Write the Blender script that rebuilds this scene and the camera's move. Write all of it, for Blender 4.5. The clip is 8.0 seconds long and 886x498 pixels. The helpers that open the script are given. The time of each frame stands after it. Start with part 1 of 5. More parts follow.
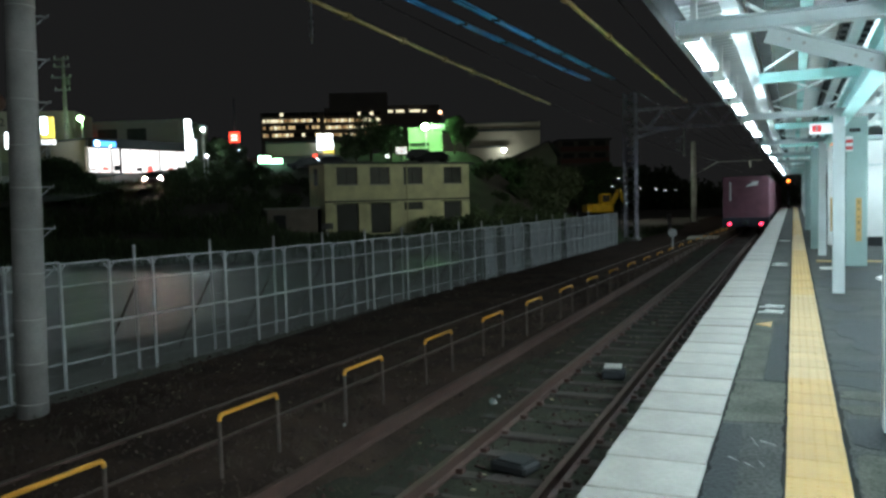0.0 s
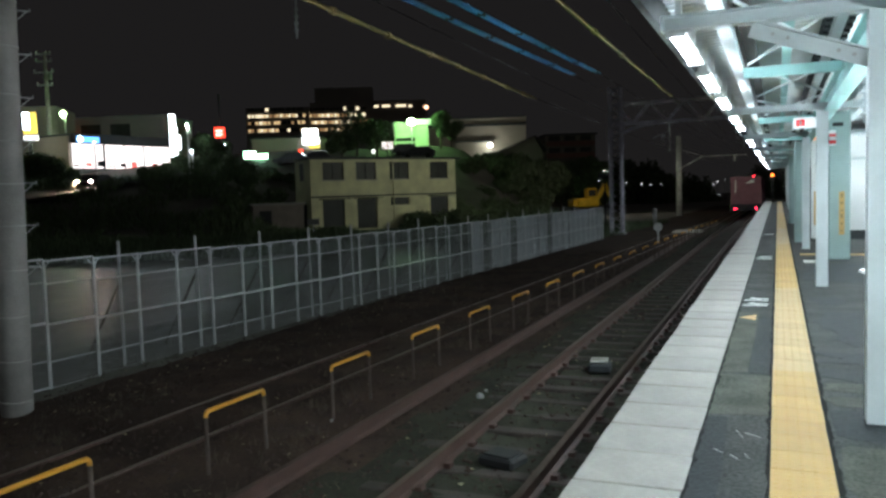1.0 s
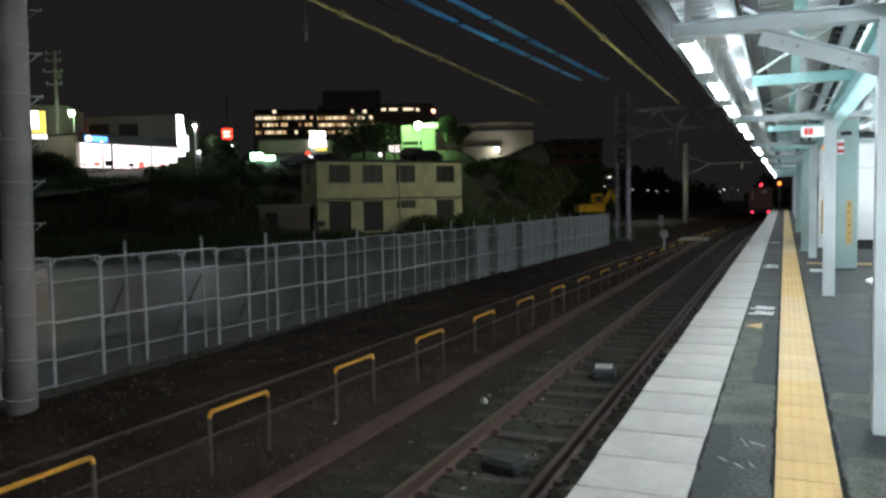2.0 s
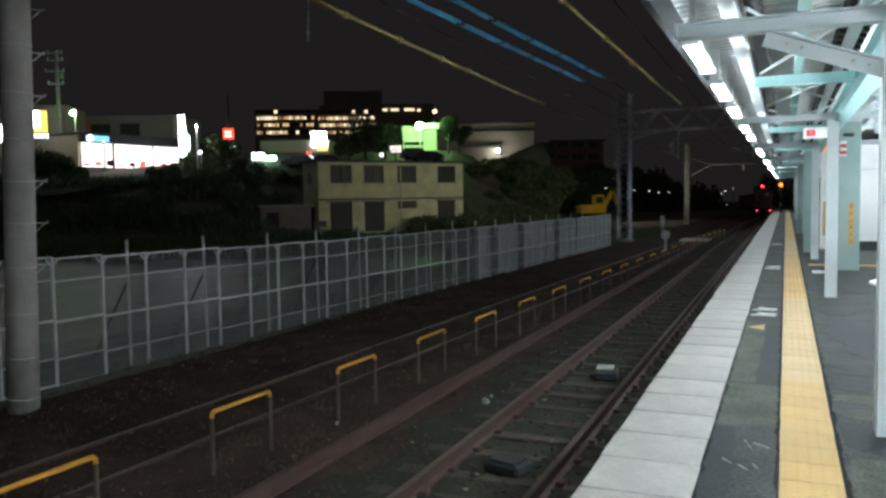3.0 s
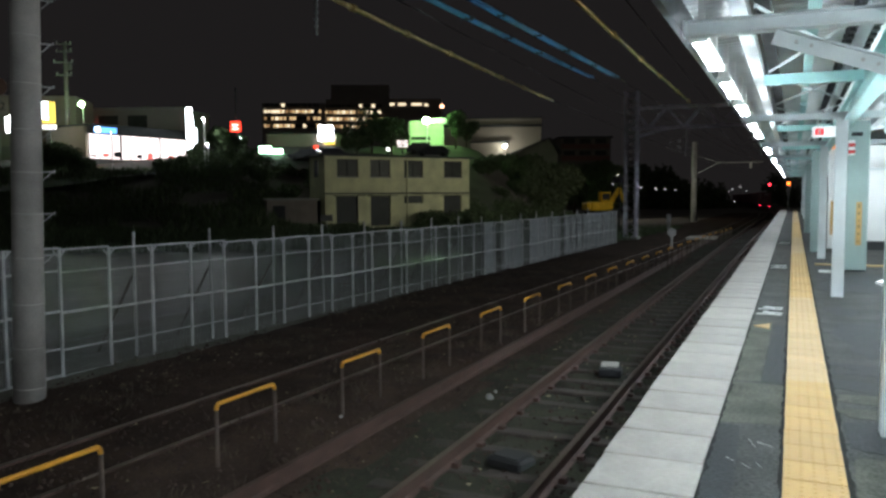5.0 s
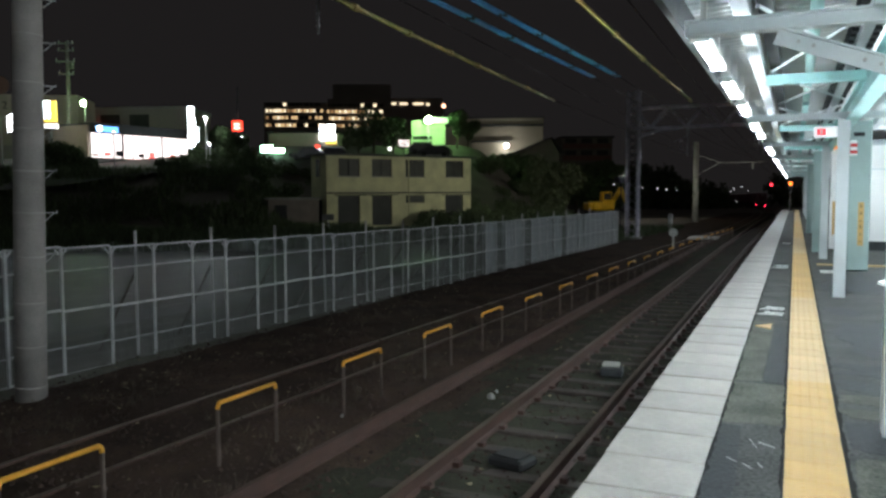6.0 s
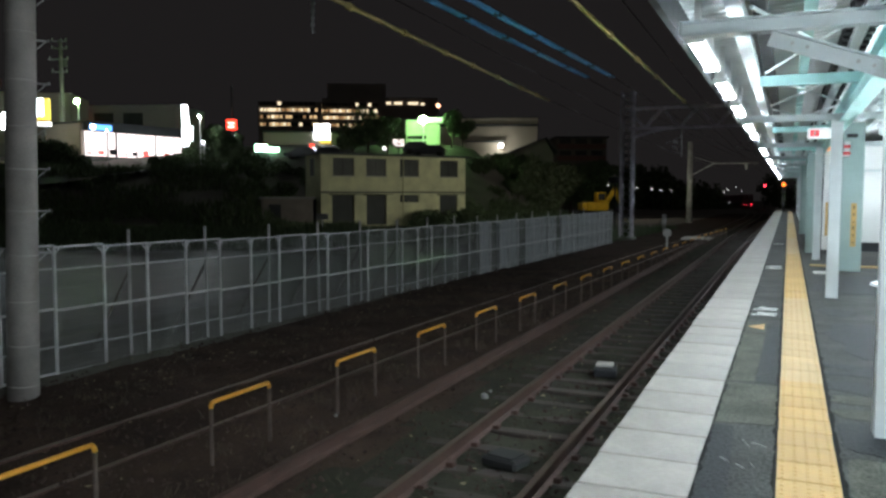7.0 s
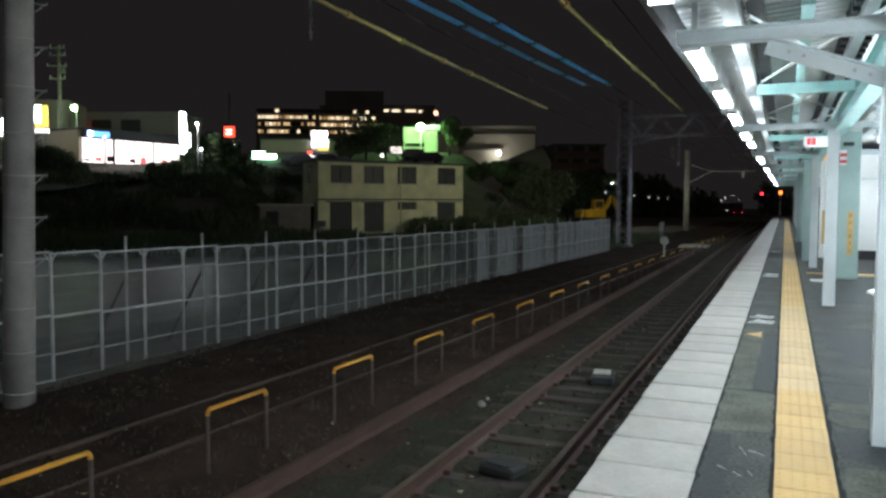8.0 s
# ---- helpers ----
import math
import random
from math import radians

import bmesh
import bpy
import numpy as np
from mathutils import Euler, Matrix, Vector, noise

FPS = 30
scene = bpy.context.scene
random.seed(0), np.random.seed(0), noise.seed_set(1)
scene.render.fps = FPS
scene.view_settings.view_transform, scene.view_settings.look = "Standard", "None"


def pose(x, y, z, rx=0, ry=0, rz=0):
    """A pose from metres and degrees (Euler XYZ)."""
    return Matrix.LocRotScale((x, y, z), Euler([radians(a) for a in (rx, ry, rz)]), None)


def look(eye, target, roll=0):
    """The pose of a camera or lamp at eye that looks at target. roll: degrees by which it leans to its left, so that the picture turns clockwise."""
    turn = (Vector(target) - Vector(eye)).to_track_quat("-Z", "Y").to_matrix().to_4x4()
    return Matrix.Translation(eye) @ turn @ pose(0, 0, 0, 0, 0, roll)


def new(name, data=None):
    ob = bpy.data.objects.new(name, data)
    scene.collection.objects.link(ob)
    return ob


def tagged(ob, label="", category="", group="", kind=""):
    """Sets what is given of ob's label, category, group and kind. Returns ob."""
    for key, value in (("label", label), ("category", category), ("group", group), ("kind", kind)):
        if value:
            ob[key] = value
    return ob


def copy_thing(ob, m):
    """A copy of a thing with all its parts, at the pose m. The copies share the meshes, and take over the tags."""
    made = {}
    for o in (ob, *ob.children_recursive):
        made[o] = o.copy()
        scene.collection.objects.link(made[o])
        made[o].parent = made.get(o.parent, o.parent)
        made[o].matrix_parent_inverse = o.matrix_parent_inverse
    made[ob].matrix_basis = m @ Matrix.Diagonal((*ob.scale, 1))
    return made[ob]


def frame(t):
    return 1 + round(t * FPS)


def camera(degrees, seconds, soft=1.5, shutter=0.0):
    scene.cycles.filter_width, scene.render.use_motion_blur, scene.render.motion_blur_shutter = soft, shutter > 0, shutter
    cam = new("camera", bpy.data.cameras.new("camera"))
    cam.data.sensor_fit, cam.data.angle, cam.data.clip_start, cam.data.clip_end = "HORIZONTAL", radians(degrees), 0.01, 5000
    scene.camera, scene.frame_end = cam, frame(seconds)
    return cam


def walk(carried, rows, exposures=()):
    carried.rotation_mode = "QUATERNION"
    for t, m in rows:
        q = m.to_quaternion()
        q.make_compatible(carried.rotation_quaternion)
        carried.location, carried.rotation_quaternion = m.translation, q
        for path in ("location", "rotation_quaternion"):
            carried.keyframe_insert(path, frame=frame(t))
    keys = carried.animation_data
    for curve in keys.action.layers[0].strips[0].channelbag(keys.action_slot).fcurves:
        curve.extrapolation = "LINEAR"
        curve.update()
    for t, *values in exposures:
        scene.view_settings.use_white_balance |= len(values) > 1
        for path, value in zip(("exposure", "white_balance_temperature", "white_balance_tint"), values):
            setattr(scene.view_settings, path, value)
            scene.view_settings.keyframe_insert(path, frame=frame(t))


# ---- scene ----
EYE = (0.0, 0.0, 1.45)
EYE_EARLY = (0.021, 0.009, 1.45)
cam = camera(58.5, 8.0, soft=2.7)
walk(cam, [
    (0.0, look(EYE_EARLY, (-4.0343, 9.1278, 0.8159), -1.648)),
    (0.5, look(EYE_EARLY, (-4.0090, 9.1351, 0.7625), -1.834)),
    (1.0, look(EYE_EARLY, (-3.8792, 9.1903, 0.7479), -1.832)),
    (1.5, look(EYE_EARLY, (-3.9055, 9.1815, 0.7811), -1.351)),
    (3.0, look(EYE, (-3.9718, 9.1547, 0.8051), -0.914)),
    (3.5, look(EYE, (-3.9853, 9.1483, 0.7979), -0.921)),
    (4.0, look(EYE, (-4.0224, 9.1313, 0.7871), -0.702)),
    (4.5, look(EYE, (-4.0189, 9.1304, 0.7538), -0.399)),
    (6.0, look(EYE, (-4.0527, 9.1143, 0.7391), -0.208)),
    (6.5, look(EYE, (-4.0140, 9.1312, 0.7370), -0.249)),
    (7.0, look(EYE, (-3.9861, 9.1433, 0.7353), -0.002)),
    (7.5, look(EYE, (-3.9760, 9.1504, 0.7701), -0.036)),
    (8.0, look(EYE, (-3.9589, 9.1619, 0.8275), 0.118)),
], exposures=[(0.0, 0.08, 5800, -3), (0.5, 0.10, 5900, 1), (1.0, 0.12, 6050, 5), (1.5, 0.14, 6200, 9), (8.0, 0.14, 6200, 9)])

# ---- night sky ----
world = bpy.data.worlds.new("night")
scene.world = world
world.use_nodes = True
world.node_tree.nodes["Background"].inputs[0].default_value = (1.0, 0.88, 0.86, 1)
world.node_tree.nodes["Background"].inputs[1].default_value = 0.0112
scene.view_settings.exposure = 0.0


# ---- materials ----
def mat(name, colour, rough=0.7, metal=0.0, vary=0.25, scale=6.0, grain=60.0, bump=0.15, spec=0.5,
        tint=None, island=False, coat=0.0, speck=0.45):
    """A surface of one base colour with stains, grain and fine relief."""
    m = bpy.data.materials.new(name)
    m.use_nodes = True
    n, l = m.node_tree.nodes, m.node_tree.links
    b = n["Principled BSDF"]
    b.inputs["Roughness"].default_value = rough
    b.inputs["Metallic"].default_value = metal
    b.inputs["Specular IOR Level"].default_value = spec
    b.inputs["Coat Weight"].default_value = coat
    co = n.new("ShaderNodeTexCoord")
    big, small = n.new("ShaderNodeTexNoise"), n.new("ShaderNodeTexNoise")
    big.inputs["Scale"].default_value, small.inputs["Scale"].default_value = scale, grain
    big.inputs["Detail"].default_value, small.inputs["Detail"].default_value = 5, 3
    l.new(co.outputs["Object"], big.inputs["Vector"])
    l.new(co.outputs["Object"], small.inputs["Vector"])
    dark = [c * (1 - vary) for c in colour]
    light = [min(1, c * (1 + vary)) for c in (tint or colour)]
    ramp = n.new("ShaderNodeMix")
    ramp.data_type = "RGBA"
    ramp.inputs[6].default_value, ramp.inputs[7].default_value = (*dark, 1), (*light, 1)
    add = n.new("ShaderNodeMath")
    add.operation = "MULTIPLY_ADD"
    add.inputs[1].default_value, add.inputs[2].default_value = speck, 0.0
    l.new(small.outputs[0], add.inputs[0])
    add2 = n.new("ShaderNodeMath")
    add2.operation, add2.use_clamp = "MULTIPLY_ADD", True
    add2.inputs[1].default_value = 1.6
    sub = n.new("ShaderNodeMath")
    sub.operation = "SUBTRACT"
    sub.inputs[1].default_value = 0.295 + speck / 2
    l.new(add.outputs[0], sub.inputs[0])
    l.new(big.outputs[0], add2.inputs[0])
    l.new(sub.outputs[0], add2.inputs[2])
    l.new(add2.outputs[0], ramp.inputs[0])
    out = ramp.outputs[2]
    if island:
        rnd = n.new("ShaderNodeNewGeometry" if island == "island" else "ShaderNodeObjectInfo")
        hsv = n.new("ShaderNodeHueSaturation")
        mp = n.new("ShaderNodeMapRange")
        mp.inputs[3].default_value, mp.inputs[4].default_value = (0.72, 1.25) if island == "island" else (0.91, 1.07)
        l.new(rnd.outputs["Random Per Island" if island == "island" else "Random"], mp.inputs[0])
        l.new(mp.outputs[0], hsv.inputs["Value"])
        l.new(out, hsv.inputs["Color"])
        out = hsv.outputs[0]
    l.new(out, b.inputs["Base Color"])
    rr = n.new("ShaderNodeMapRange")
    rr.inputs[3].default_value, rr.inputs[4].default_value = max(0.03, rough - 0.12), min(1, rough + 0.12)
    l.new(big.outputs[0], rr.inputs[0])
    l.new(rr.outputs[0], b.inputs["Roughness"])
    if bump:
        bp = n.new("ShaderNodeBump")
        bp.inputs["Strength"].default_value, bp.inputs["Distance"].default_value = bump, 0.01
        l.new(small.outputs[0], bp.inputs["Height"])
        l.new(bp.outputs[0], b.inputs["Normal"])
    return m


def glow(name, colour, strength):
    m = bpy.data.materials.new(name)
    m.use_nodes = True
    b = m.node_tree.nodes["Principled BSDF"]
    b.inputs["Base Color"].default_value = (*[0.8 * c for c in colour], 1)
    b.inputs["Emission Color"].default_value = (*colour, 1)
    b.inputs["Emission Strength"].default_value = strength
    return m


M_SLAB = mat("pale_concrete", (0.345, 0.325, 0.29), 0.55, vary=0.28, scale=3.2, grain=38, island=True, speck=0.6)
M_CONC = mat("grey_concrete", (0.30, 0.30, 0.28), 0.85, vary=0.3, scale=4, grain=50)
M_POLE = mat("weathered_concrete", (0.42, 0.39, 0.355), 0.9, vary=0.3, scale=2.5, grain=40, bump=0.3)
M_ASPH = mat("worn_asphalt", (0.047, 0.049, 0.046), 0.8, vary=0.6, scale=2.6, grain=42, bump=0.7, tint=(0.060, 0.062, 0.058), speck=1.9, spec=0.12)
M_ROAD = mat("dark_road_asphalt", (0.032, 0.032, 0.031), 0.8, vary=0.4, scale=0.6, grain=12)
M_PATCH = mat("dark_asphalt_patch", (0.025, 0.028, 0.029), 0.6, vary=0.5, scale=3.5, grain=42, bump=0.7, speck=1.6, spec=0.1)
M_PATCH2 = mat("pale_asphalt_patch", (0.084, 0.088, 0.072), 0.85, vary=0.5, scale=3.5, grain=42, bump=0.7, speck=1.7, spec=0.1)
M_YEL = mat("tactile_yellow", (0.50, 0.325, 0.11), 0.6, vary=0.14, scale=5, grain=80, island=True)
M_YELP = mat("tactile_yellow_worn", (0.50, 0.36, 0.18), 0.65, vary=0.14, scale=5, grain=80, island=True)
M_WPAINT = mat("worn_white_paint", (0.62, 0.62, 0.6), 0.7, vary=0.4, scale=14, grain=60)
M_OPAINT = mat("worn_orange_paint", (0.5, 0.3, 0.12), 0.7, vary=0.4, scale=14, grain=60)
M_RUST = mat("rusty_rail", (0.085, 0.048, 0.038), 0.6, 0.3, vary=0.4, scale=5, grain=60, bump=0.4)
M_RUN = mat("running_rail_top", (0.15, 0.10, 0.08), 0.5, 0.5, vary=0.2, scale=5, grain=60)
M_SLEEP = mat("old_sleeper", (0.052, 0.04, 0.034), 0.9, vary=0.5, scale=6, grain=50, bump=0.5, island=True)
M_BAND = mat("pale_concrete_band", (0.52, 0.50, 0.46), 0.9, vary=0.3, scale=4, grain=40)
M_WEED = mat("weedy_ballast", (0.021, 0.026, 0.016), 0.95, vary=0.6, scale=1.6, grain=24, bump=1.0, tint=(0.037, 0.037, 0.024), speck=0.9, spec=0.15)
M_BALL = mat("dirty_ballast", (0.047, 0.028, 0.021), 0.95, vary=0.7, scale=1.2, grain=24, bump=1.0, tint=(0.053, 0.035, 0.025), speck=0.9, spec=0.15)
M_STONE = mat("ballast_stone", (0.052, 0.034, 0.027), 0.9, vary=0.4, scale=8, grain=60, island="island", spec=0.2)
M_SOIL = mat("dark_soil", (0.11, 0.10, 0.085), 0.9, vary=0.5, scale=0.25, grain=6, bump=0.6, tint=(0.12, 0.12, 0.095))
M_WET = mat("wet_tarmac", (0.03, 0.028, 0.027), 0.45, vary=0.6, scale=0.35, grain=5, bump=0.6, spec=0.16)
M_DULL = mat("dull_rail_top", (0.20, 0.155, 0.125), 0.42, 0.8, vary=0.3, scale=5, grain=60)
M_GALV = mat("galvanised_steel", (0.53, 0.53, 0.52), 0.55, 0.35, vary=0.4, scale=3, grain=50)
M_MESH = mat("galvanised_mesh", (0.36, 0.37, 0.36), 0.6, 0.3, vary=0.2, scale=5, grain=50)
M_TEAL = mat("pale_green_paint", (0.42, 0.68, 0.66), 0.5, vary=0.12, scale=3, grain=70, bump=0.08)
M_COLUMN = mat("dull_green_paint", (0.30, 0.40, 0.385), 0.5, vary=0.12, scale=3, grain=70, bump=0.08)
M_PRINT = mat("dark_print", (0.20, 0.15, 0.06), 0.6, vary=0.2)
M_GREY = mat("light_grey_paint", (0.63, 0.68, 0.69), 0.5, vary=0.15, scale=3, grain=70, bump=0.08)
M_DECK = mat("roof_deck", (0.82, 0.85, 0.85), 0.55, vary=0.12, scale=2, grain=40, bump=0.1)
M_DARK = mat("dark_metal", (0.03, 0.032, 0.035), 0.6, 0.2, vary=0.3)
M_WHITE = mat("white_panel", (0.8, 0.81, 0.8), 0.45, vary=0.06, scale=2, grain=40, bump=0.05)
M_STEEL = mat("mast_steel", (0.66, 0.63, 0.70), 0.6, 0.4, vary=0.3, scale=3, grain=30)
M_HOOP = mat("yellow_hoop_paint", (0.70, 0.33, 0.03), 0.5, vary=0.2, scale=12, grain=70)
M_HOOPLEG = mat("rusted_hoop_leg", (0.085, 0.062, 0.05), 0.8, vary=0.4, scale=12, grain=70)
M_SLEEVE = mat("yellow_sleeve", (0.62, 0.45, 0.20), 0.5, vary=0.25, scale=6, grain=40)
M_BLUE = mat("blue_sleeve", (0.11, 0.33, 0.66), 0.45, vary=0.25, scale=6, grain=40)
M_WIRE = mat("catenary_wire", (0.12, 0.11, 0.1), 0.5, 0.6, vary=0.3)
M_CONT = mat("maroon_container", (0.20, 0.085, 0.115), 0.55, vary=0.25, scale=2.5, grain=50)
M_WAGON = mat("wagon_frame", (0.035, 0.035, 0.05), 0.7, 0.2, vary=0.3)
M_CREAM = mat("cream_render", (0.60, 0.60, 0.38), 0.85, vary=0.32, scale=0.7, grain=9, bump=0.2, speck=0.7)
M_GLASSD = mat("dark_window_glass", (0.045, 0.05, 0.045), 0.5, vary=0.5, scale=0.8, grain=3, bump=0.0, spec=0.3)
M_ROOF = mat("dark_roof", (0.05, 0.055, 0.055), 0.75, vary=0.3, scale=1, grain=12)
M_TAN = mat("warehouse_render", (0.42, 0.38, 0.30), 0.85, vary=0.15, scale=0.3, grain=5)
M_FACADE = mat("office_facade", (0.32, 0.30, 0.27), 0.85, vary=0.15, scale=0.2, grain=3)
M_LEAF = mat("foliage", (0.085, 0.12, 0.055), 0.7, vary=0.5, scale=2, grain=10, bump=0.0, island="island")
M_BARK = mat("bark", (0.08, 0.06, 0.045), 0.95, vary=0.4, scale=4, grain=25, bump=0.6)
M_DIGGER = mat("yellow_digger_paint", (0.75, 0.5, 0.02), 0.45, vary=0.2, scale=2, grain=20)
M_CAR = mat("dark_car_paint", (0.05, 0.05, 0.06), 0.3, 0.2, vary=0.1, coat=0.5)
M_RUBBER = mat("rubber", (0.02, 0.02, 0.02), 0.85, vary=0.3)
M_RED = mat("red_paint", (0.6, 0.05, 0.05), 0.5, vary=0.15)

L_TUBE = glow("fluorescent_tube", (0.88, 0.96, 1.0), 66.0)
L_INNER = glow("unseen_fluorescent_tube", (0.90, 0.98, 1.0), 122.0)
L_TAIL = glow("tail_lamp", (1.0, 0.02, 0.06), 9.0)
L_SIGNAL = glow("red_signal", (1.0, 0.03, 0.05), 8.0)
L_ORANGE = glow("orange_signal", (1.0, 0.17, 0.02), 5.0)
L_STORE = glow("store_interior_light", (1.0, 0.86, 0.82), 2.0)
L_WSIGN = glow("white_sign_light", (0.92, 0.95, 1.0), 10.0)
L_YSIGN = glow("yellow_sign_light", (1.0, 0.72, 0.12), 1.4)
L_BSIGN = glow("blue_sign_light", (0.15, 0.45, 1.0), 2.0)
L_RSIGN = glow("red_sign_light", (1.0, 0.05, 0.02), 3.0)
L_GREENL = glow("mercury_lamp", (0.50, 1.0, 0.36), 170.0)
L_MERC = glow("mercury_street_light", (0.50, 1.0, 0.36), 90.0)
L_WARM = glow("warm_window", (1.0, 0.66, 0.32), 0.75)
L_STREET = glow("street_lamp_light", (0.95, 0.97, 1.0), 70.0)
M_DRY = mat("dry_weeds", (0.075, 0.058, 0.038), 0.8, vary=0.5, scale=3, grain=20, bump=0.0, island="island")
L_TALL = glow("tall_street_lamp_light", (0.92, 1.0, 0.90), 4200.0)
M_SEAM = mat("open_seam", (0.016, 0.016, 0.015), 0.9, vary=0.4, scale=6, grain=50, spec=0.08)
M_SCUFF = mat("faint_scuff", (0.30, 0.30, 0.29), 0.8, vary=0.5, scale=14, grain=60)
M_LITTER = mat("dead_leaf", (0.22, 0.19, 0.12), 0.8, vary=0.5, scale=3, grain=20, bump=0.0, island="island")
L_WARM3 = glow("dim_warm_window", (1.0, 0.58, 0.26), 0.28)
L_WARM2 = glow("bright_warm_window", (1.0, 0.80, 0.52), 1.3)
L_HEAD = glow("headlamp", (1.0, 0.62, 0.46), 2600.0)
L_WHITE = glow("white_lamp", (1.0, 0.95, 0.9), 2.2)
L_WALL = glow("wall_lamp", (1.0, 0.97, 0.85), 75.0)
L_WORK = glow("yard_lamp_light", (1.0, 0.95, 0.72), 7600.0)
M_BALC = mat("reddish_balcony", (0.20, 0.11, 0.09), 0.8, vary=0.2, scale=0.5, grain=6)
M_SHEET = mat("grey_sheet", (0.46, 0.48, 0.49), 0.6, 0.1, vary=0.25, scale=2, grain=30, island=True)


# ---- mesh helpers ----
def box(bm, x0, x1, y0, y1, z0, z1, bevel=0.0):
    """A box between two corners, its edges cut back by bevel."""
    v = [bm.verts.new((x, y, z)) for z in (z0, z1) for y in (y0, y1) for x in (x0, x1)]
    f = [bm.faces.new([v[i] for i in q]) for q in
         ((0, 2, 3, 1), (4, 5, 7, 6), (0, 1, 5, 4), (2, 6, 7, 3), (0, 4, 6, 2), (1, 3, 7, 5))]
    if bevel:
        edges = list({e for face in f for e in face.edges})
        bmesh.ops.bevel(bm, geom=edges, offset=bevel, segments=1, affect="EDGES")
    return bm


def rod(bm, p, q, r, r2=None, sides=10):
    """A round bar from p to q."""
    p, q = Vector(p), Vector(q)
    d = q - p
    m = Matrix.Translation((p + q) / 2) @ d.to_track_quat("Z", "Y").to_matrix().to_4x4()
    bmesh.ops.create_cone(bm, cap_ends=True, segments=sides, radius1=r, radius2=r if r2 is None else r2,
                          depth=d.length, matrix=m)
    return bm


def bar(bm, p, q, w, h):
    """A flat bar w wide and h high from p to q."""
    p, q = Vector(p), Vector(q)
    d = q - p
    m = Matrix.Translation((p + q) / 2) @ d.to_track_quat("Y", "Z").to_matrix().to_4x4()
    bmesh.ops.create_cube(bm, size=1, matrix=m @ Matrix.Diagonal((w, d.length, h, 1)))
    return bm


def ball(bm, c, r, sub=2):
    bmesh.ops.create_icosphere(bm, subdivisions=sub, radius=r, matrix=Matrix.Translation(c))
    return bm


def strip(bm, sections, closed=True):
    """Joins equal rings of points into one skin, with caps."""
    rings = [[bm.verts.new(p) for p in s] for s in sections]
    n = len(rings[0])
    for a, b in zip(rings, rings[1:]):
        for i in range(n if closed else n - 1):
            j = (i + 1) % n
            bm.faces.new((a[i], a[j], b[j], b[i]))
    if closed:
        bm.faces.new(rings[0][::-1])
        bm.faces.new(rings[-1])
    return bm


def part(name, bm, material, parent=None, label="", smooth=False):
    """Links a bmesh as one mesh object under its thing."""
    bmesh.ops.recalc_face_normals(bm, faces=bm.faces)
    me = bpy.data.meshes.new(name)
    bm.to_mesh(me)
    bm.free()
    me.materials.append(material)
    if smooth:
        for p in me.polygons:
            p.use_smooth = True
    ob = new(name, me)
    ob.parent = parent
    return tagged(ob, label)


def thing(name, m, label, category, group="", kind=""):
    ob = new(name)
    ob.empty_display_size = 0.2
    ob.matrix_basis = m
    return tagged(ob, label, category, group, kind)


def B():
    return bmesh.new()


def share(name, source, parent, m):
    """One more piece on the same mesh."""
    ob = new(name, source.data)
    ob.parent = parent
    ob.matrix_basis = m
    return ob


# ---- lie of the land ----
def smooth(a, b, v):
    t = min(1.0, max(0.0, (v - a) / (b - a)))
    return t * t * (3 - 2 * t)


FWD, SIDE = (-0.4029, 0.9152), (0.9152, 0.4029)


def track_x(y):
    """Centre of the running line: straight, then a wide curve to the left."""
    return -2.50 - (max(0.0, y - 90) ** 2) / 2300.0


def fall(y):
    """The line falls gently beyond the platform's middle."""
    return -0.0078 * max(0.0, y - 40)


def ground_z(x, y):
    d, l = FWD[0] * x + FWD[1] * y, SIDE[0] * x + SIDE[1] * y
    part_right = smooth(-0.25, -0.18, l / max(d, 1.0))
    left = 0.36 * min(13.0, max(0.0, d - 60)) + 0.13 * max(0.0, d - 73)
    right = 0.364 * max(0.0, d - 77)
    rise = min(9.5, left * (1 - part_right) + right * part_right)
    rise *= 1 - smooth(0.02, 0.16, l / max(d, 1.0))
    z = -1.25 - 0.25 * smooth(2, 16, -x - 9.5) + fall(y)
    z += rise + 0.25 * (rise > 0.3) * noise.noise((x * 0.12, y * 0.12, 0))
    if -9.5 < x < -1.5 and y < 60:
        z += 0.05 * noise.noise((x * 1.7, y * 1.7, 3)) + 0.03 * noise.noise((x * 6, y * 6, 1))
    if -4.0 < x < -1.0:
        z += 0.025
    return z


def build_ground():
    xs = [-900, -400, -250, -170, -130, -110] + [-100 + 2.5 * i for i in range(34)] + [-15 + 0.5 * i for i in range(11)] \
        + [-9.4 + 0.28 * i for i in range(33)] + [0.5, 4, 10, 30, 80, 200, 500, 900]
    ys = [-400, -150, -60, -30, -15, -6, 0] + [1 + 0.35 * i for i in range(75)] + [28 + 2.2 * i for i in range(50)] \
        + [145, 160, 180, 205, 240, 300, 400, 600, 1200]
    bm = B()
    g = [[bm.verts.new((x, y, ground_z(x, y))) for x in xs] for y in ys]
    for j in range(len(ys) - 1):
        for i in range(len(xs) - 1):
            bm.faces.new((g[j][i], g[j][i + 1], g[j + 1][i + 1], g[j + 1][i]))
    ob = part("ground", bm, M_SOIL, smooth=True)
    ob.data.materials.append(M_BALL)
    ob.data.materials.append(M_WEED)
    for p in ob.data.polygons:
        if -9.6 < p.center.x < -0.5 and p.center.y < 140:
            p.material_index = 2 if p.center.x > -3.9 + 0.5 * noise.noise(p.center * 0.6) else 1
    tagged(ob, "dark earth, gravel and unlit banks at night", "ground", kind="structure")


